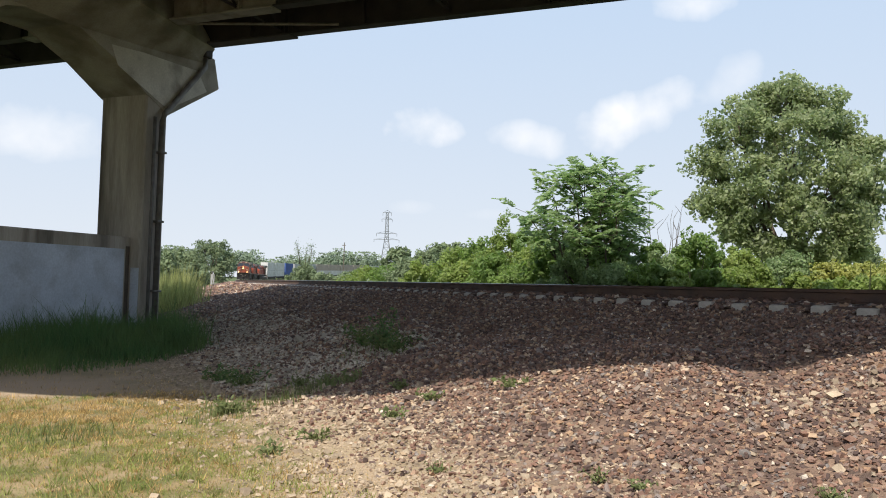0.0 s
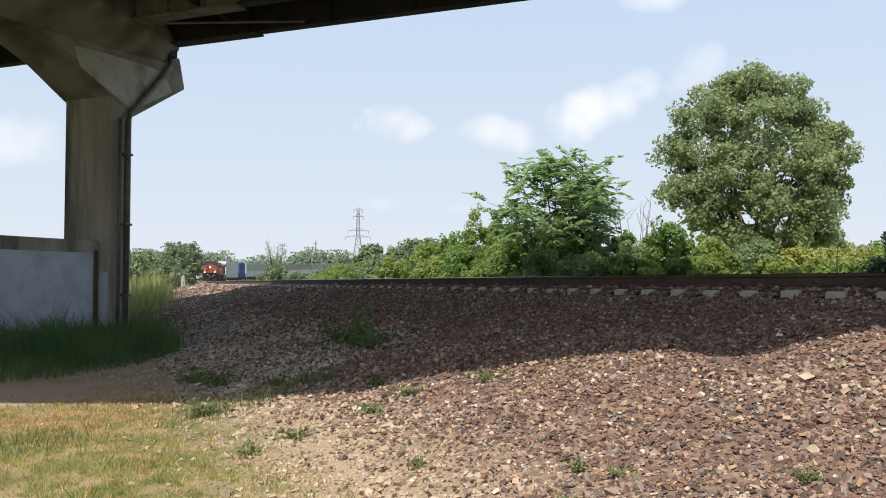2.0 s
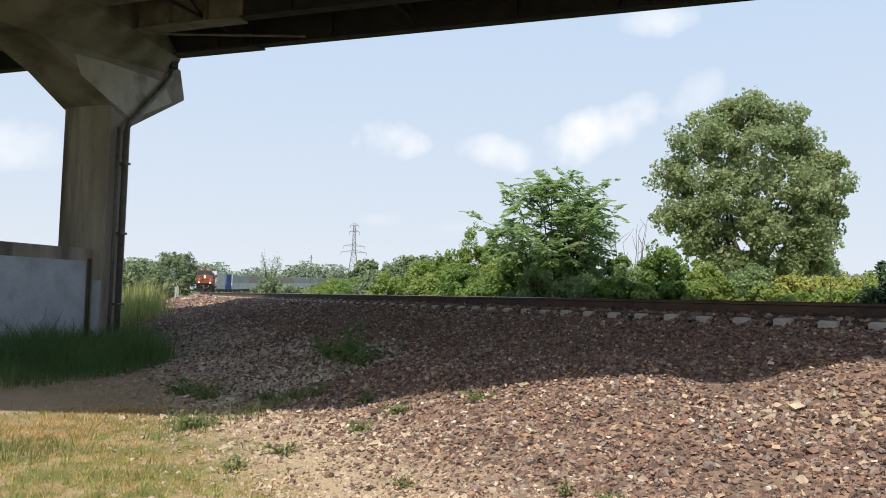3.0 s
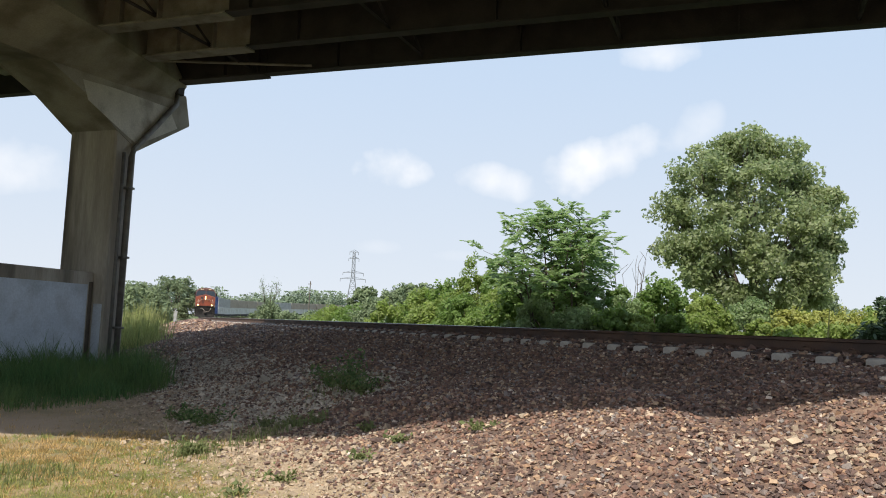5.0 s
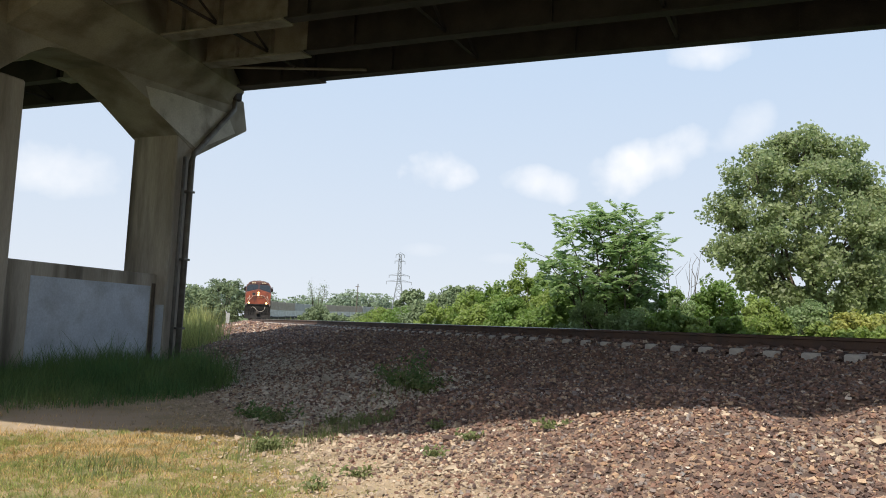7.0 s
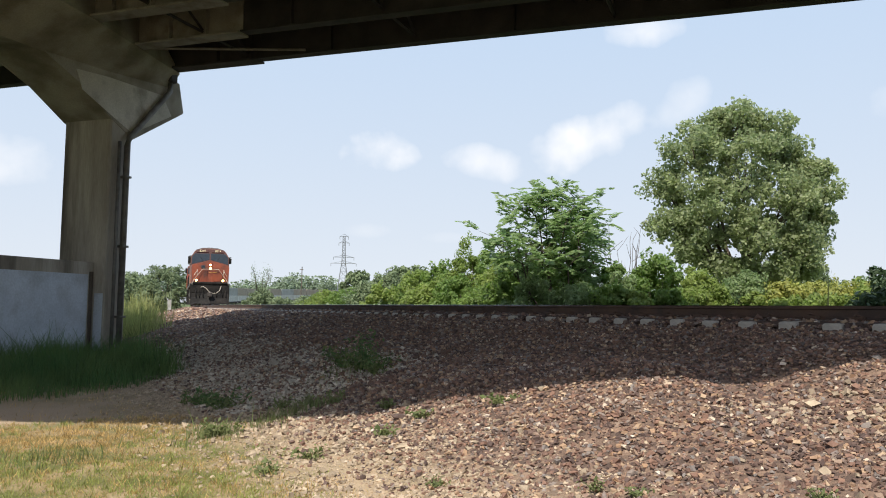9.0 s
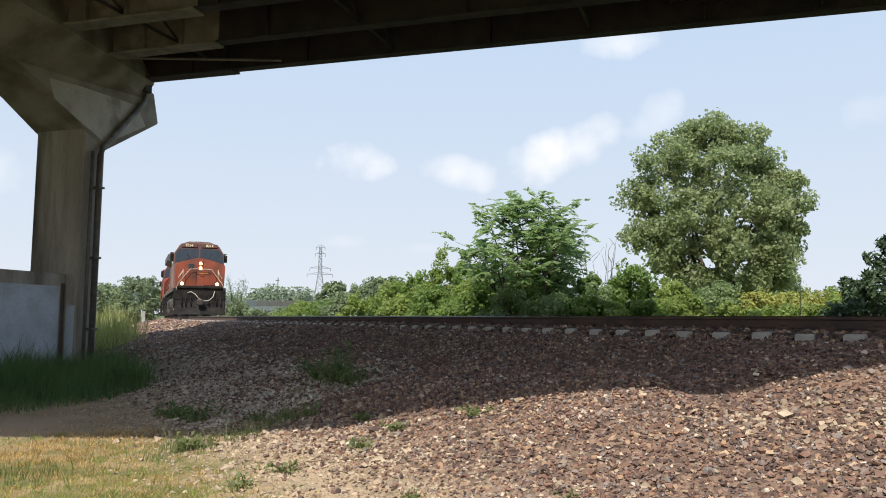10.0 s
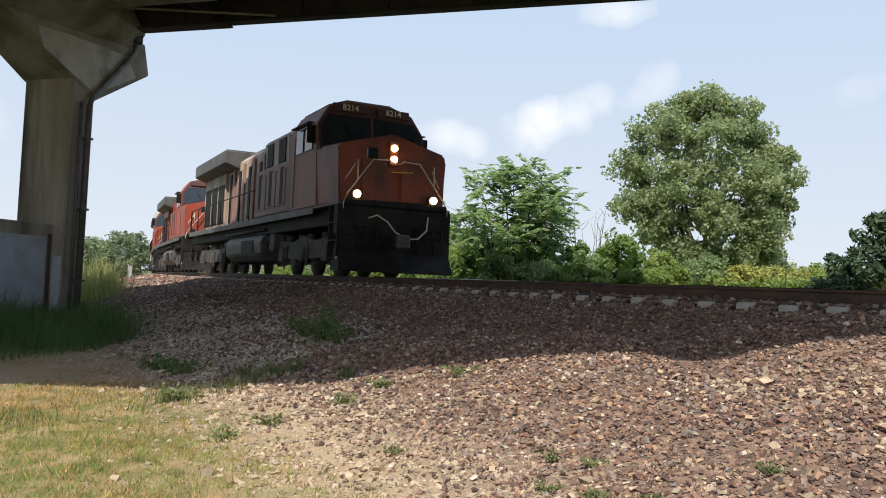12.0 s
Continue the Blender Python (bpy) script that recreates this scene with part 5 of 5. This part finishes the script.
def build_hedge():
    near = "bright green leafy shrub behind the track"
    rows = [
        # x, y, height, width, material
        (-0.7, 75.4, 4.9, 4.1, M_LEAF_FAR_HAZED), (1.1, 62.4, 4.7, 3.8, M_LEAF_LIME), (2.4, 52.4, 4.7, 3.6, M_LEAF_HEDGE), (1.2, 48.4, 2.9, 3.6, M_LEAF_LIME), (3.4, 46.3, 5.5, 3.5, M_LEAF_LIME), (4.6, 44.2, 4.9, 3.3, M_LEAF_HEDGE),
        (2.4, 40.4, 3.1, 3.3, M_LEAF_HEDGE), (4.6, 40.2, 4.2, 3.0, M_LEAF_LIME), (3.3, 35.3, 2.5, 2.6, M_LEAF_HEDGE), (4.9, 36.1, 3.6, 3.0, M_LEAF_HEDGE), (4.8, 31.1, 2.8, 2.8, M_LEAF_GREY_LIFTED), (6.6, 32.8, 3.1, 2.9, M_LEAF_HEDGE),
        (6.3, 30.3, 2.5, 2.9, M_LEAF_GREY_LIFTED), (8.1, 31.4, 2.9, 2.4, M_LEAF_GREY_LIFTED), (7.4, 29.5, 2.3, 2.3, M_LEAF_HEDGE), (9.7, 33.0, 3.9, 3.0, M_LEAF_HEDGE), (11.1, 33.6, 3.5, 2.4, M_LEAF_HEDGE), (8.2, 29.3, 2.4, 2.1, M_LEAF_LIME),
        (9.3, 29.0, 2.3, 2.1, M_LEAF_HEDGE), (11.6, 32.4, 3.1, 2.6, M_LEAF_LIME), (10.9, 29.5, 2.4, 2.5, M_LEAF_LIME), (14.2, 34.6, 3.3, 3.0, M_LEAF_GREY_LIFTED), (12.6, 29.9, 2.3, 1.8, M_LEAF_LIME), (15.4, 33.0, 2.9, 3.2, M_LEAF_YELLOW),
        (18.3, 36.0, 3.3, 3.6, M_LEAF_YELLOW), (13.1, 28.6, 2.1, 2.5, M_LEAF_LIME), (21.2, 39.0, 3.2, 3.0, M_LEAF_YELLOW), (15.3, 29.7, 2.2, 2.7, M_LEAF_LIME), (21.8, 36.4, 3.2, 3.7, M_LEAF_YELLOW), (24.4, 37.1, 3.3, 4.5, M_LEAF_HEDGE),
        (16.5, 29.0, 2.4, 2.7, M_LEAF_LIME), (18.4, 29.1, 2.5, 3.3, M_LEAF_LIME), (-1.4, 60.4, 3.3, 3.7, M_LEAF_LIME), (-0.2, 70.4, 3.3, 5.8, M_LEAF_HEDGE), (-5.8, 90.2, 3.8, 6.2, M_LEAF_HEDGE), (-9.1, 100.0, 3.7, 6.9, M_LEAF_LIME),
        (-3.4, 84.4, 4.5, 4.6, M_LEAF_FAR_HAZED),
    ]
    rows += [(6.0, 36.2, 4.2, 3.2, M_LEAF_HEDGE), (7.7, 35.6, 3.9, 3.0, M_LEAF_GREY_LIFTED), (8.9, 35.2, 3.5, 2.6, M_LEAF_HEDGE), (13.0, 36.5, 3.6, 2.8, M_LEAF_LIME), (4.0, 33.2, 2.9, 2.6, M_LEAF_HEDGE)]
    tint = {M_LEAF_LIME: "yellowish green leafy shrub behind the track", M_LEAF_YELLOW: "pale yellow-green shrub behind the track", M_LEAF_GREY_LIFTED: "small-leaved shrub behind the track, grey-green brightened against shade"}
    for i, (x, y, h, w, m) in enumerate(rows):
        build_shrub(x, y, h, w, m, 20 + i, leaves=11500 if y < 48 else 6500, leaf=(0.11 if m is M_LEAF_GREY_LIFTED else 0.135) if y < 48 else 0.2, label=tint.get(m, near))
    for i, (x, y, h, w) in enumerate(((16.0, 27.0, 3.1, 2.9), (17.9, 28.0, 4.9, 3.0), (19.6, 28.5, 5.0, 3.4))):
        build_shrub(x, y, h, w, M_LEAF_SHADE, 60 + i, leaves=3600, leaf=0.3, label="long-leaved shrub, its green darkened to look shaded", narrow=0.3)
    # leafless twigs between the sumac and the cottonwood
    rng = np.random.default_rng(9)
    twigs = thing("bare_shrub", pose(9.9, 37.0, ground_z(9.9, 37.0)), "thin leafless grey twigs above the hedge", "shrub")
    for k in range(9):
        bm = bmesh.new()
        tip = np.array([rng.uniform(-0.9, 0.9), rng.uniform(-0.5, 0.5), rng.uniform(4.0, 5.3)])
        for q in limb(bm, (0, 0, 0), tip, 0.03, 0.008, rng, 0.04, 5)[2:]:
            limb(bm, q, q + np.array([rng.normal() * 0.3, rng.normal() * 0.2, rng.uniform(0.3, 0.7)]), 0.012, 0.005, rng, 0.05, 2)
        part("branch", bm, M_BARK, twigs)


build_hedge()


def build_distance():
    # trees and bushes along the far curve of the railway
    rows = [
        (-53.0, 190, 10.4, 10.5, M_LEAF_FAR_HAZED), (-59, 180, 8.6, 11, M_LEAF_FAR_HAZED), (-36, 108, 5.4, 6.0, M_LEAF_FAR_HAZED), (-31.5, 106, 3.6, 4.2, M_LEAF_FAR_HAZED), (-43, 126, 5.6, 8, M_LEAF_FAR_HAZED),
        (-48.5, 158, 7.0, 7.5, M_LEAF_FAR_HAZED), (-39.2, 130, 4.6, 5.0, M_LEAF_FAR_HAZED), (-66, 168, 8, 12, M_LEAF_FAR_HAZED), (-52, 135, 5.5, 9, M_LEAF_FAR_HAZED),
        (-7.0, 130, 7.2, 5.4, M_LEAF_FAR_HAZED), (-2.5, 118, 6.2, 8, M_LEAF_FAR_HAZED), (0.6, 100, 6.6, 7, M_LEAF_FAR_HAZED), (4.5, 86, 5.6, 8, M_LEAF_FAR_HAZED), (-12, 140, 4.2, 8, M_LEAF_FAR_HAZED),
        (-16.5, 150, 3.8, 7, M_LEAF_FAR_HAZED), (-24.6, 150, 4.8, 6.2, M_LEAF_FAR_HAZED), (-29, 166, 4.2, 6, M_LEAF_FAR_HAZED), (-20, 138, 3.2, 6, M_LEAF_FAR_HAZED), (-10, 108, 3.2, 7, M_LEAF_FAR_HAZED), (-13.5, 120, 3.0, 6, M_LEAF_FAR_HAZED), (-6, 96, 3.0, 7, M_LEAF_FAR_HAZED),
        (37, 76, 7.2, 7, M_LEAF_FAR_HAZED), (30, 62, 4.0, 9, M_LEAF_LIME), (40, 70, 4.5, 11, M_LEAF_LIME), (8, 70, 4.6, 9, M_LEAF_FAR_HAZED), (16, 66, 4.0, 10, M_LEAF_FAR_HAZED),
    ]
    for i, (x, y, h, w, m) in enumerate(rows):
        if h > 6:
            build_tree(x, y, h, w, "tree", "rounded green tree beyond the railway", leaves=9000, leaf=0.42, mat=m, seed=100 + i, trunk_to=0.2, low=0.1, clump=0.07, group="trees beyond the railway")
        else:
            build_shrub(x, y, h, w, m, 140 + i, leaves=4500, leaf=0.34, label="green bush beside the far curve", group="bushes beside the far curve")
    # sparse dying tree beside the curve
    rng = np.random.default_rng(77)
    x, y = -33.6, 200
    dead = thing("bare_tree", pose(x, y, ground_z(x, y)), "half-dead tree with few leaves on upright branches", "tree")
    bm, c = bmesh.new(), []
    for dx, top in ((-1.9, 10.2), (-1.3, 8.2), (0.4, 8.8), (1.5, 10.0), (2.2, 8.4)):
        pts = limb(bm, (0, 0, 0), (dx, rng.normal() * 0.5, top), 0.24, 0.06, rng, 0.05, 6)
        for p in pts[2:]:
            c.append(p + rng.normal(size=(70, 3)) * np.array([0.4, 0.4, 0.75]))
    part("trunk", bm, M_BARK, dead)
    part("crown", leaf_mesh("crown", rng, np.concatenate(c), 0.3, M_LEAF_HAZE), M_LEAF_HAZE, dead, "thin leaves in a haze-greyed green")
    # wooded horizon
    rng = np.random.default_rng(81)
    pts = []
    for az in np.arange(-60, 62, 0.16):
        dist = rng.uniform(470, 560)
        a = radians(az)
        h = rng.uniform(8.5, 14.5) + 3.5 * math.sin(az * 0.7) + 2.0 * math.sin(az * 2.3)
        n = 260
        p = np.clip(rng.normal(size=(n, 3)), -1.5, 1.5) * np.array([2.2, 2.6, h * 0.27]) + np.array([math.sin(a) * dist, math.cos(a) * dist, h * 0.55 + 6.0])
        pts.append(p)
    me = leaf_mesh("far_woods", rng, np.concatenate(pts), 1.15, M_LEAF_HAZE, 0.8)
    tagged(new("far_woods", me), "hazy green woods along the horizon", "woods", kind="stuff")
    # utility pole
    z = ground_z(-19.2, 160)
    pole = thing("utility_pole", pose(-19.2, 160, z), "plain dark wooden utility pole among bushes", "utility pole")
    part("post", tube([(0, 0, -0.3), (0.1, 0, 9.5 - z)], [0.12, 0.08], 8), M_POLE, pole)
    part("crossarm", box(-0.35, 0.35, -0.06, 0.06, 8.9 - z, 9.02 - z, 0.01), M_POLE, pole)
    # lattice transmission tower
    tower = thing("transmission_tower", pose(-29.0, 420, ground_z(-29, 420), 0, 0, 8), "grey steel lattice transmission tower", "pylon")
    H = 38.4 - ground_z(-29, 420)
    half = lambda z: 3.9 - 3.0 * min(1, z / (H * 0.62)) if z < H * 0.62 else 0.9 - 0.35 * (z - H * 0.62) / (H * 0.38)
    for sx in (1, -1):
        for sy in (1, -1):
            leg = tube([(sx * half(z), sy * half(z), z) for z in (0, H * 0.62, H)], 0.13, 4)
            part("leg", leg, M_GALV, tower)
    levels = [0, 5, 9.5, 13.5, 17, 20, 22.5, 25, 27.5, 30, 32.2, H]
    for a, b in zip(levels, levels[1:]):
        bm = bmesh.new()
        for sx, sy, tx, ty in ((1, 1, -1, 1), (-1, 1, -1, -1), (-1, -1, 1, -1), (1, -1, 1, 1)):
            tube([(sx * half(a), sy * half(a), a), (tx * half(b), ty * half(b), b)], 0.06, 4, bm)
            tube([(tx * half(a), ty * half(a), a), (sx * half(b), sy * half(b), b)], 0.06, 4, bm)
            tube([(sx * half(b), sy * half(b), b), (tx * half(b), ty * half(b), b)], 0.06, 4, bm)
        part("lattice_panel", bm, M_GALV, tower)
    for z, w in ((H * 0.6, 6.4), (H * 0.69, 5.2), (H * 0.9, 2.6), (H * 0.995, 2.2)):
        bm = bmesh.new()
        for y in (-0.5, 0.5):
            tube([(-w, 0, z), (0, y, z + 0.1), (w, 0, z)], 0.1, 4, bm)
            tube([(-w, 0, z), (0, y, z + 1.2), (w, 0, z)], 0.06, 4, bm)
        part("crossarm", bm, M_GALV, tower)
        for x in (-w, w):
            part("insulator", tube([(x, 0, z), (x, 0, z - 1.5)], 0.12, 5), M_GALV, tower)
    # trackside marker
    z = ground_z(-20.7, 75)
    post = thing("trackside_marker", pose(-20.7, 75, z - 0.1, 0, 0, 10), "small white trackside marker post in the weeds", "marker post")
    part("post", box(-0.05, 0.05, -0.04, 0.04, 0, 2.2 - z, 0.01), M_SIGN, post)
    part("plate", box(-0.17, 0.17, -0.06, -0.045, 1.25 - z, 2.2 - z, 0.01), M_SIGN, post, "blank pale plate")


build_distance()


# ---- grass and weeds ----
def blade_mesh(name, rng, roots, high, mat, width=0.006, lean=0.35, segs=2):
    """Tapered blades that bend over, from their roots."""
    n = len(roots)
    a = rng.uniform(0, 2 * math.pi, n)
    d = np.stack([np.cos(a), np.sin(a), 0 * a], -1)
    b = rng.uniform(0, 2 * math.pi, n)
    side = np.stack([np.cos(b), np.sin(b), 0 * b], -1)
    h = (high * rng.lognormal(0, 0.3, n))[:, None] if np.ndim(high) == 0 else (high * rng.lognormal(0, 0.3, n))[:, None]
    bend = rng.uniform(0.2, 1.0, n)[:, None] * lean
    rows = []
    for k in range(segs + 1):
        t = k / segs
        c = roots + np.array([0, 0, 1]) * h * t * (1 - 0.25 * bend * t) + d * h * bend * t * t
        w = width * (1 - 0.85 * t) * (0.6 + h / (np.mean(h) * 2.5))
        rows += [c - side * w, c + side * w]
    v = np.stack(rows, 1)
    k = 2 * (segs + 1)
    base = np.array([[2 * i, 2 * i + 1, 2 * i + 3, 2 * i + 2] for i in range(segs)])
    f = (base[None] + (np.arange(n) * k)[:, None, None]).reshape(-1, 4)
    return mesh_np(name, v.reshape(-1, 3), f, mat)


def scatter(rng, n, x0, x1, y0, y1, keep):
    x, y = rng.uniform(x0, x1, n), rng.uniform(y0, y1, n)
    s, d = nearest(x, y)
    k = rng.random(n) < keep(x, y, d)
    x, y = x[k], y[k]
    return np.stack([x, y, height(x, y) - 0.01], -1)


def build_grass():
    rng = np.random.default_rng(11)
    patch = lambda x, y: np.clip(0.5 + 0.4 * waves(x, y, 1.3) + 0.45 * waves(x + 3, y - 2, 3.7) + 0.3 * waves(x - 2, y + 1, 7.3), 0.33, 1)
    green = lambda x, y: np.clip(0.6 + 0.75 * waves(x + 1, y + 2, 1.0) + 0.4 * waves(x, y, 2.6) + 0.35 * waves(x + 2, y, 6.1) + 0.25 * np.exp(-((y - 7.5) / 1.6) ** 2), 0, 1)
    for name, count, mat, where, tall in (("lawn_grass", 400000, M_GRASS_DRY, lambda x, y: patch(x, y) * (1 - 0.7 * green(x, y)), 0.03), ("green_grass", 290000, M_GRASS_GREEN, lambda x, y: patch(x, y) * green(x, y), 0.032)):
        lawn = scatter(rng, count, -8, 2.2, 2.6, 11.4, lambda x, y, d: np.clip((d - 6.7) / 1.2, 0, 1) * np.clip((11.3 - y) / 1.4, 0.12, 1) * where(x, y))
        tagged(new(name, blade_mesh(name, rng, lawn, tall, mat, 0.0036, 1.3, 1)), "short dry yellow lawn grass" if mat is M_GRASS_DRY else "short green patches of lawn grass", "grass", kind="stuff")
    for name, count, mat, where in (("dry_tufts", 5200, M_GRASS_DRY, lambda x, y: 1 - 0.7 * green(x, y)), ("green_tufts", 4200, M_GRASS_GREEN, green)):
        roots = scatter(rng, count, -8, 2.0, 2.6, 11.2, lambda x, y, d: np.clip((d - 6.9) / 1.2, 0, 1) * where(x, y))
        roots = np.repeat(roots, 16, 0) + rng.normal(size=(len(roots) * 16, 3)) * np.array([0.026, 0.026, 0])
        tagged(new(name, blade_mesh(name, rng, roots, 0.05, mat, 0.0038, 0.9, 1)), "straw-coloured grass tufts in the lawn" if mat is M_GRASS_DRY else "green grass tufts in the lawn", "grass", kind="stuff")
    thin = scatter(rng, 14000, -9, -1.5, 10.5, 16, lambda x, y, d: np.clip((d - 7.2) / 1.0, 0, 1) * patch(x, y) * 0.5)
    tagged(new("thin_grass", blade_mesh("thin_grass", rng, thin, 0.05, M_GRASS_DRY, 0.004, 0.9)), "sparse trampled grass under the overpass", "grass", kind="stuff")
    edge = lambda x, y: np.clip((y - (12.7 + 1.15 * np.clip(x + 6.6, 0, 9) ** 1.5 + 0.4 * waves(x, y, 1.5))) / 1.2, 0, 1)
    tall = scatter(rng, 60000, -15, -4.2, 12, 27, lambda x, y, d: edge(x, y) * np.clip((d - 6.2) / 0.8, 0, 1))
    tagged(new("tall_grass", blade_mesh("tall_grass", rng, tall, 0.36 * np.clip(1 + 0.5 * waves(tall[:, 0], tall[:, 1], 1.7), 0.45, 1.6) * np.clip((tall[:, 1] - 11.5) / 5, 0.4, 1.1), M_GRASS_TALL, 0.008, 0.6, 2)), "tall green grass around the pier", "grass", kind="stuff")
    light = scatter(rng, 40000, -24, -4.5, 33.5, 62, lambda x, y, d: np.clip((d - 4.4) / 1.0, 0, 1) * np.clip((16 - d) / 6, 0, 1))
    tagged(new("meadow_grass", blade_mesh("meadow_grass", rng, light, 1.05, M_GRASS_LIGHT, 0.016, 0.4, 1)), "tall sunlit yellow-green meadow grass", "grass", kind="stuff")
    far = scatter(rng, 26000, -48, -8, 60, 135, lambda x, y, d: np.clip((d - 4.6) / 1.0, 0, 1) * np.clip((14 - d) / 6, 0, 1))
    tagged(new("meadow_grass", blade_mesh("meadow_grass", rng, far, 0.8, M_GRASS_LIGHT, 0.04, 0.4, 1)), "tall sunlit grass beside the far track", "grass", kind="stuff")
    behind = scatter(rng, 60000, -32, 26, 12, 130, lambda x, y, d: np.clip((-d - 3.0) / 0.8, 0, 1) * np.clip((14 + d) / 4, 0, 1))
    tagged(new("meadow_grass", blade_mesh("meadow_grass", rng, behind, 0.65, M_GRASS_LIGHT, 0.025, 0.4, 1)), "rank grass behind the track", "grass", kind="stuff")


build_grass()


def build_weed(x, y, high, wide, seed, leaves=160, leaf=0.05, mat=None, label="low green weed growing between stones"):
    rng = np.random.default_rng(seed)
    mat = mat or M_WEED
    ob = thing("weed", pose(x, y, ground_z(x, y)), label, "weed", "weeds on the stone slope")
    bm, c = bmesh.new(), []
    for k in range(9):
        a = rng.uniform(0, 2 * math.pi)
        tip = np.array([math.cos(a) * wide / 2 * rng.uniform(0.2, 1), math.sin(a) * wide / 2 * rng.uniform(0.2, 1), high * rng.uniform(0.5, 1)])
        pts = limb(bm, (0, 0, 0), tip, 0.006, 0.002, rng, 0.08, 3)
        for p in pts[1:]:
            c.append(p + rng.normal(size=(leaves // 27 + 1, 3)) * np.array([0.1, 0.1, 0.06]) * wide)
    part("stem", bm, mat, ob)["kind"] = "stuff"
    c = np.concatenate(c)
    c[:, 2] = np.maximum(c[:, 2], 0.015)
    part("foliage", leaf_mesh("foliage", rng, c, leaf, mat), mat, ob)


def build_weeds():
    spots = [
        (-0.8, 12.4, 0.5, 0.7, 500), (-1.1, 12.9, 0.4, 0.6, 300), (-0.55, 12.0, 0.35, 0.5, 300), (-2.6, 11.6, 0.2, 0.6, 260), (-3.0, 12.4, 0.2, 0.5, 200),
        (-1.35, 10.9, 0.22, 0.35, 160), (-1.0, 10.3, 0.2, 0.3, 160), (-1.75, 11.2, 0.2, 0.3, 140), (-0.35, 9.3, 0.14, 0.22, 120), (-0.3, 8.2, 0.1, 0.3, 120), (0.02, 8.5, 0.1, 0.25, 120), (-1.0, 8.0, 0.12, 0.4, 150), (-1.35, 7.6, 0.1, 0.4, 150),
        (1.15, 5.9, 0.16, 0.2, 120), (1.0, 5.4, 0.1, 0.2, 120), (1.25, 5.1, 0.07, 0.24, 200), (1.5, 4.9, 0.1, 0.2, 100), (2.15, 4.75, 0.1, 0.16, 110), (0.75, 8.2, 0.12, 0.3, 110), (1.35, 5.6, 0.08, 0.2, 100), (0.1, 6.6, 0.09, 0.25, 110),
    ]
    for i, (x, y, h, w, n) in enumerate(spots):
        build_weed(x, y, h * 0.75, w * 1.15, 300 + i, int(n * 0.5), 0.045 if y > 7 else 0.025)
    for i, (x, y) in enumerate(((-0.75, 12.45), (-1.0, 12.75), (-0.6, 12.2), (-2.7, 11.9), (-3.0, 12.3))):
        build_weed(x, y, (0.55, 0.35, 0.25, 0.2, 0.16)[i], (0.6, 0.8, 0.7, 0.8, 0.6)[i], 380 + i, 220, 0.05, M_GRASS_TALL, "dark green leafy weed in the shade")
    build_weed(-2.2, 9.4, 0.12, 0.55, 401, 260, 0.05, M_WEED, "green grass tuft in the dry lawn")
    rng = np.random.default_rng(5)
    p = np.concatenate([np.array([x, y, 0]) + rng.normal(size=(220, 3)) * np.array([w, w, 0]) for x, y, w in ((-2.2, 9.4, 0.25), (-1.6, 9.9, 0.2), (-3.5, 8.4, 0.3), (-0.9, 12.5, 0.3), (-1.3, 10.6, 0.2))])
    p[:, 2] = height(p[:, 0], p[:, 1]) - 0.01
    tagged(new("green_tufts", blade_mesh("green_tufts", rng, p, 0.13, M_WEED, 0.005, 0.6)), "small green grass tufts", "grass", kind="stuff")


build_weeds()


# ---- single stones that lie loose on top ----
def build_single_stones():
    rng = np.random.default_rng(21)
    bed = tagged(new("stone_bed"), "larger loose stones lying on the slope", "stones", kind="structure")
    shapes = []
    for k in range(6):
        v, f = stone_arrays(rng, np.zeros((1, 3)), np.ones(1))
        shapes.append(mesh_np("stone", v, f, M_STONE_ONE))
    n = 290
    s, d = rng.uniform(9, 21, n), rng.uniform(3.0, 7.0, n)
    p = off_line(s, d)
    z = height(p[:, 0], p[:, 1])
    for i in range(n):
        size = 0.021 * min(1.5, rng.lognormal(0, 0.25))
        ob = part("stone", shapes[i % 6], M_STONE_ONE, bed)
        ob.matrix_world = pose(p[i, 0], p[i, 1], z[i] + size * 0.5, *rng.uniform(0, 360, 3)) @ Matrix.Scale(size, 4)
    for x, y, w in ((-0.19, 8.64, 0.09), (2.45, 8.27, 0.04), (1.99, 5.91, 0.022), (1.27, 14.4, 0.035)):
        ob = part("stone", shapes[1], M_STONE_ONE, bed, "pale flat stone")
        ob.matrix_world = pose(x, y, ground_z(x, y) + 0.02, 10, 5, 30) @ Matrix.Diagonal((w * 1.4, w, w * 0.5, 1))


build_single_stones()


def motions():
    """The train rolls along the line at a steady speed."""
    for ob, behind, length, base in TRAIN:
        for w in ob.children_recursive:
            if w.name.startswith("wheelset"):
                x, z = w.location.x, w.location.z
                walk(w, [(k / 30, pose(x, 0, z, 0, math.degrees(SPEED * k / 30 / z), 0)) for k in range(361)])
        walk(ob, [(0.5 * k, car_pose(START + SPEED * 0.5 * k - behind, length, base)) for k in range(25)])


motions()
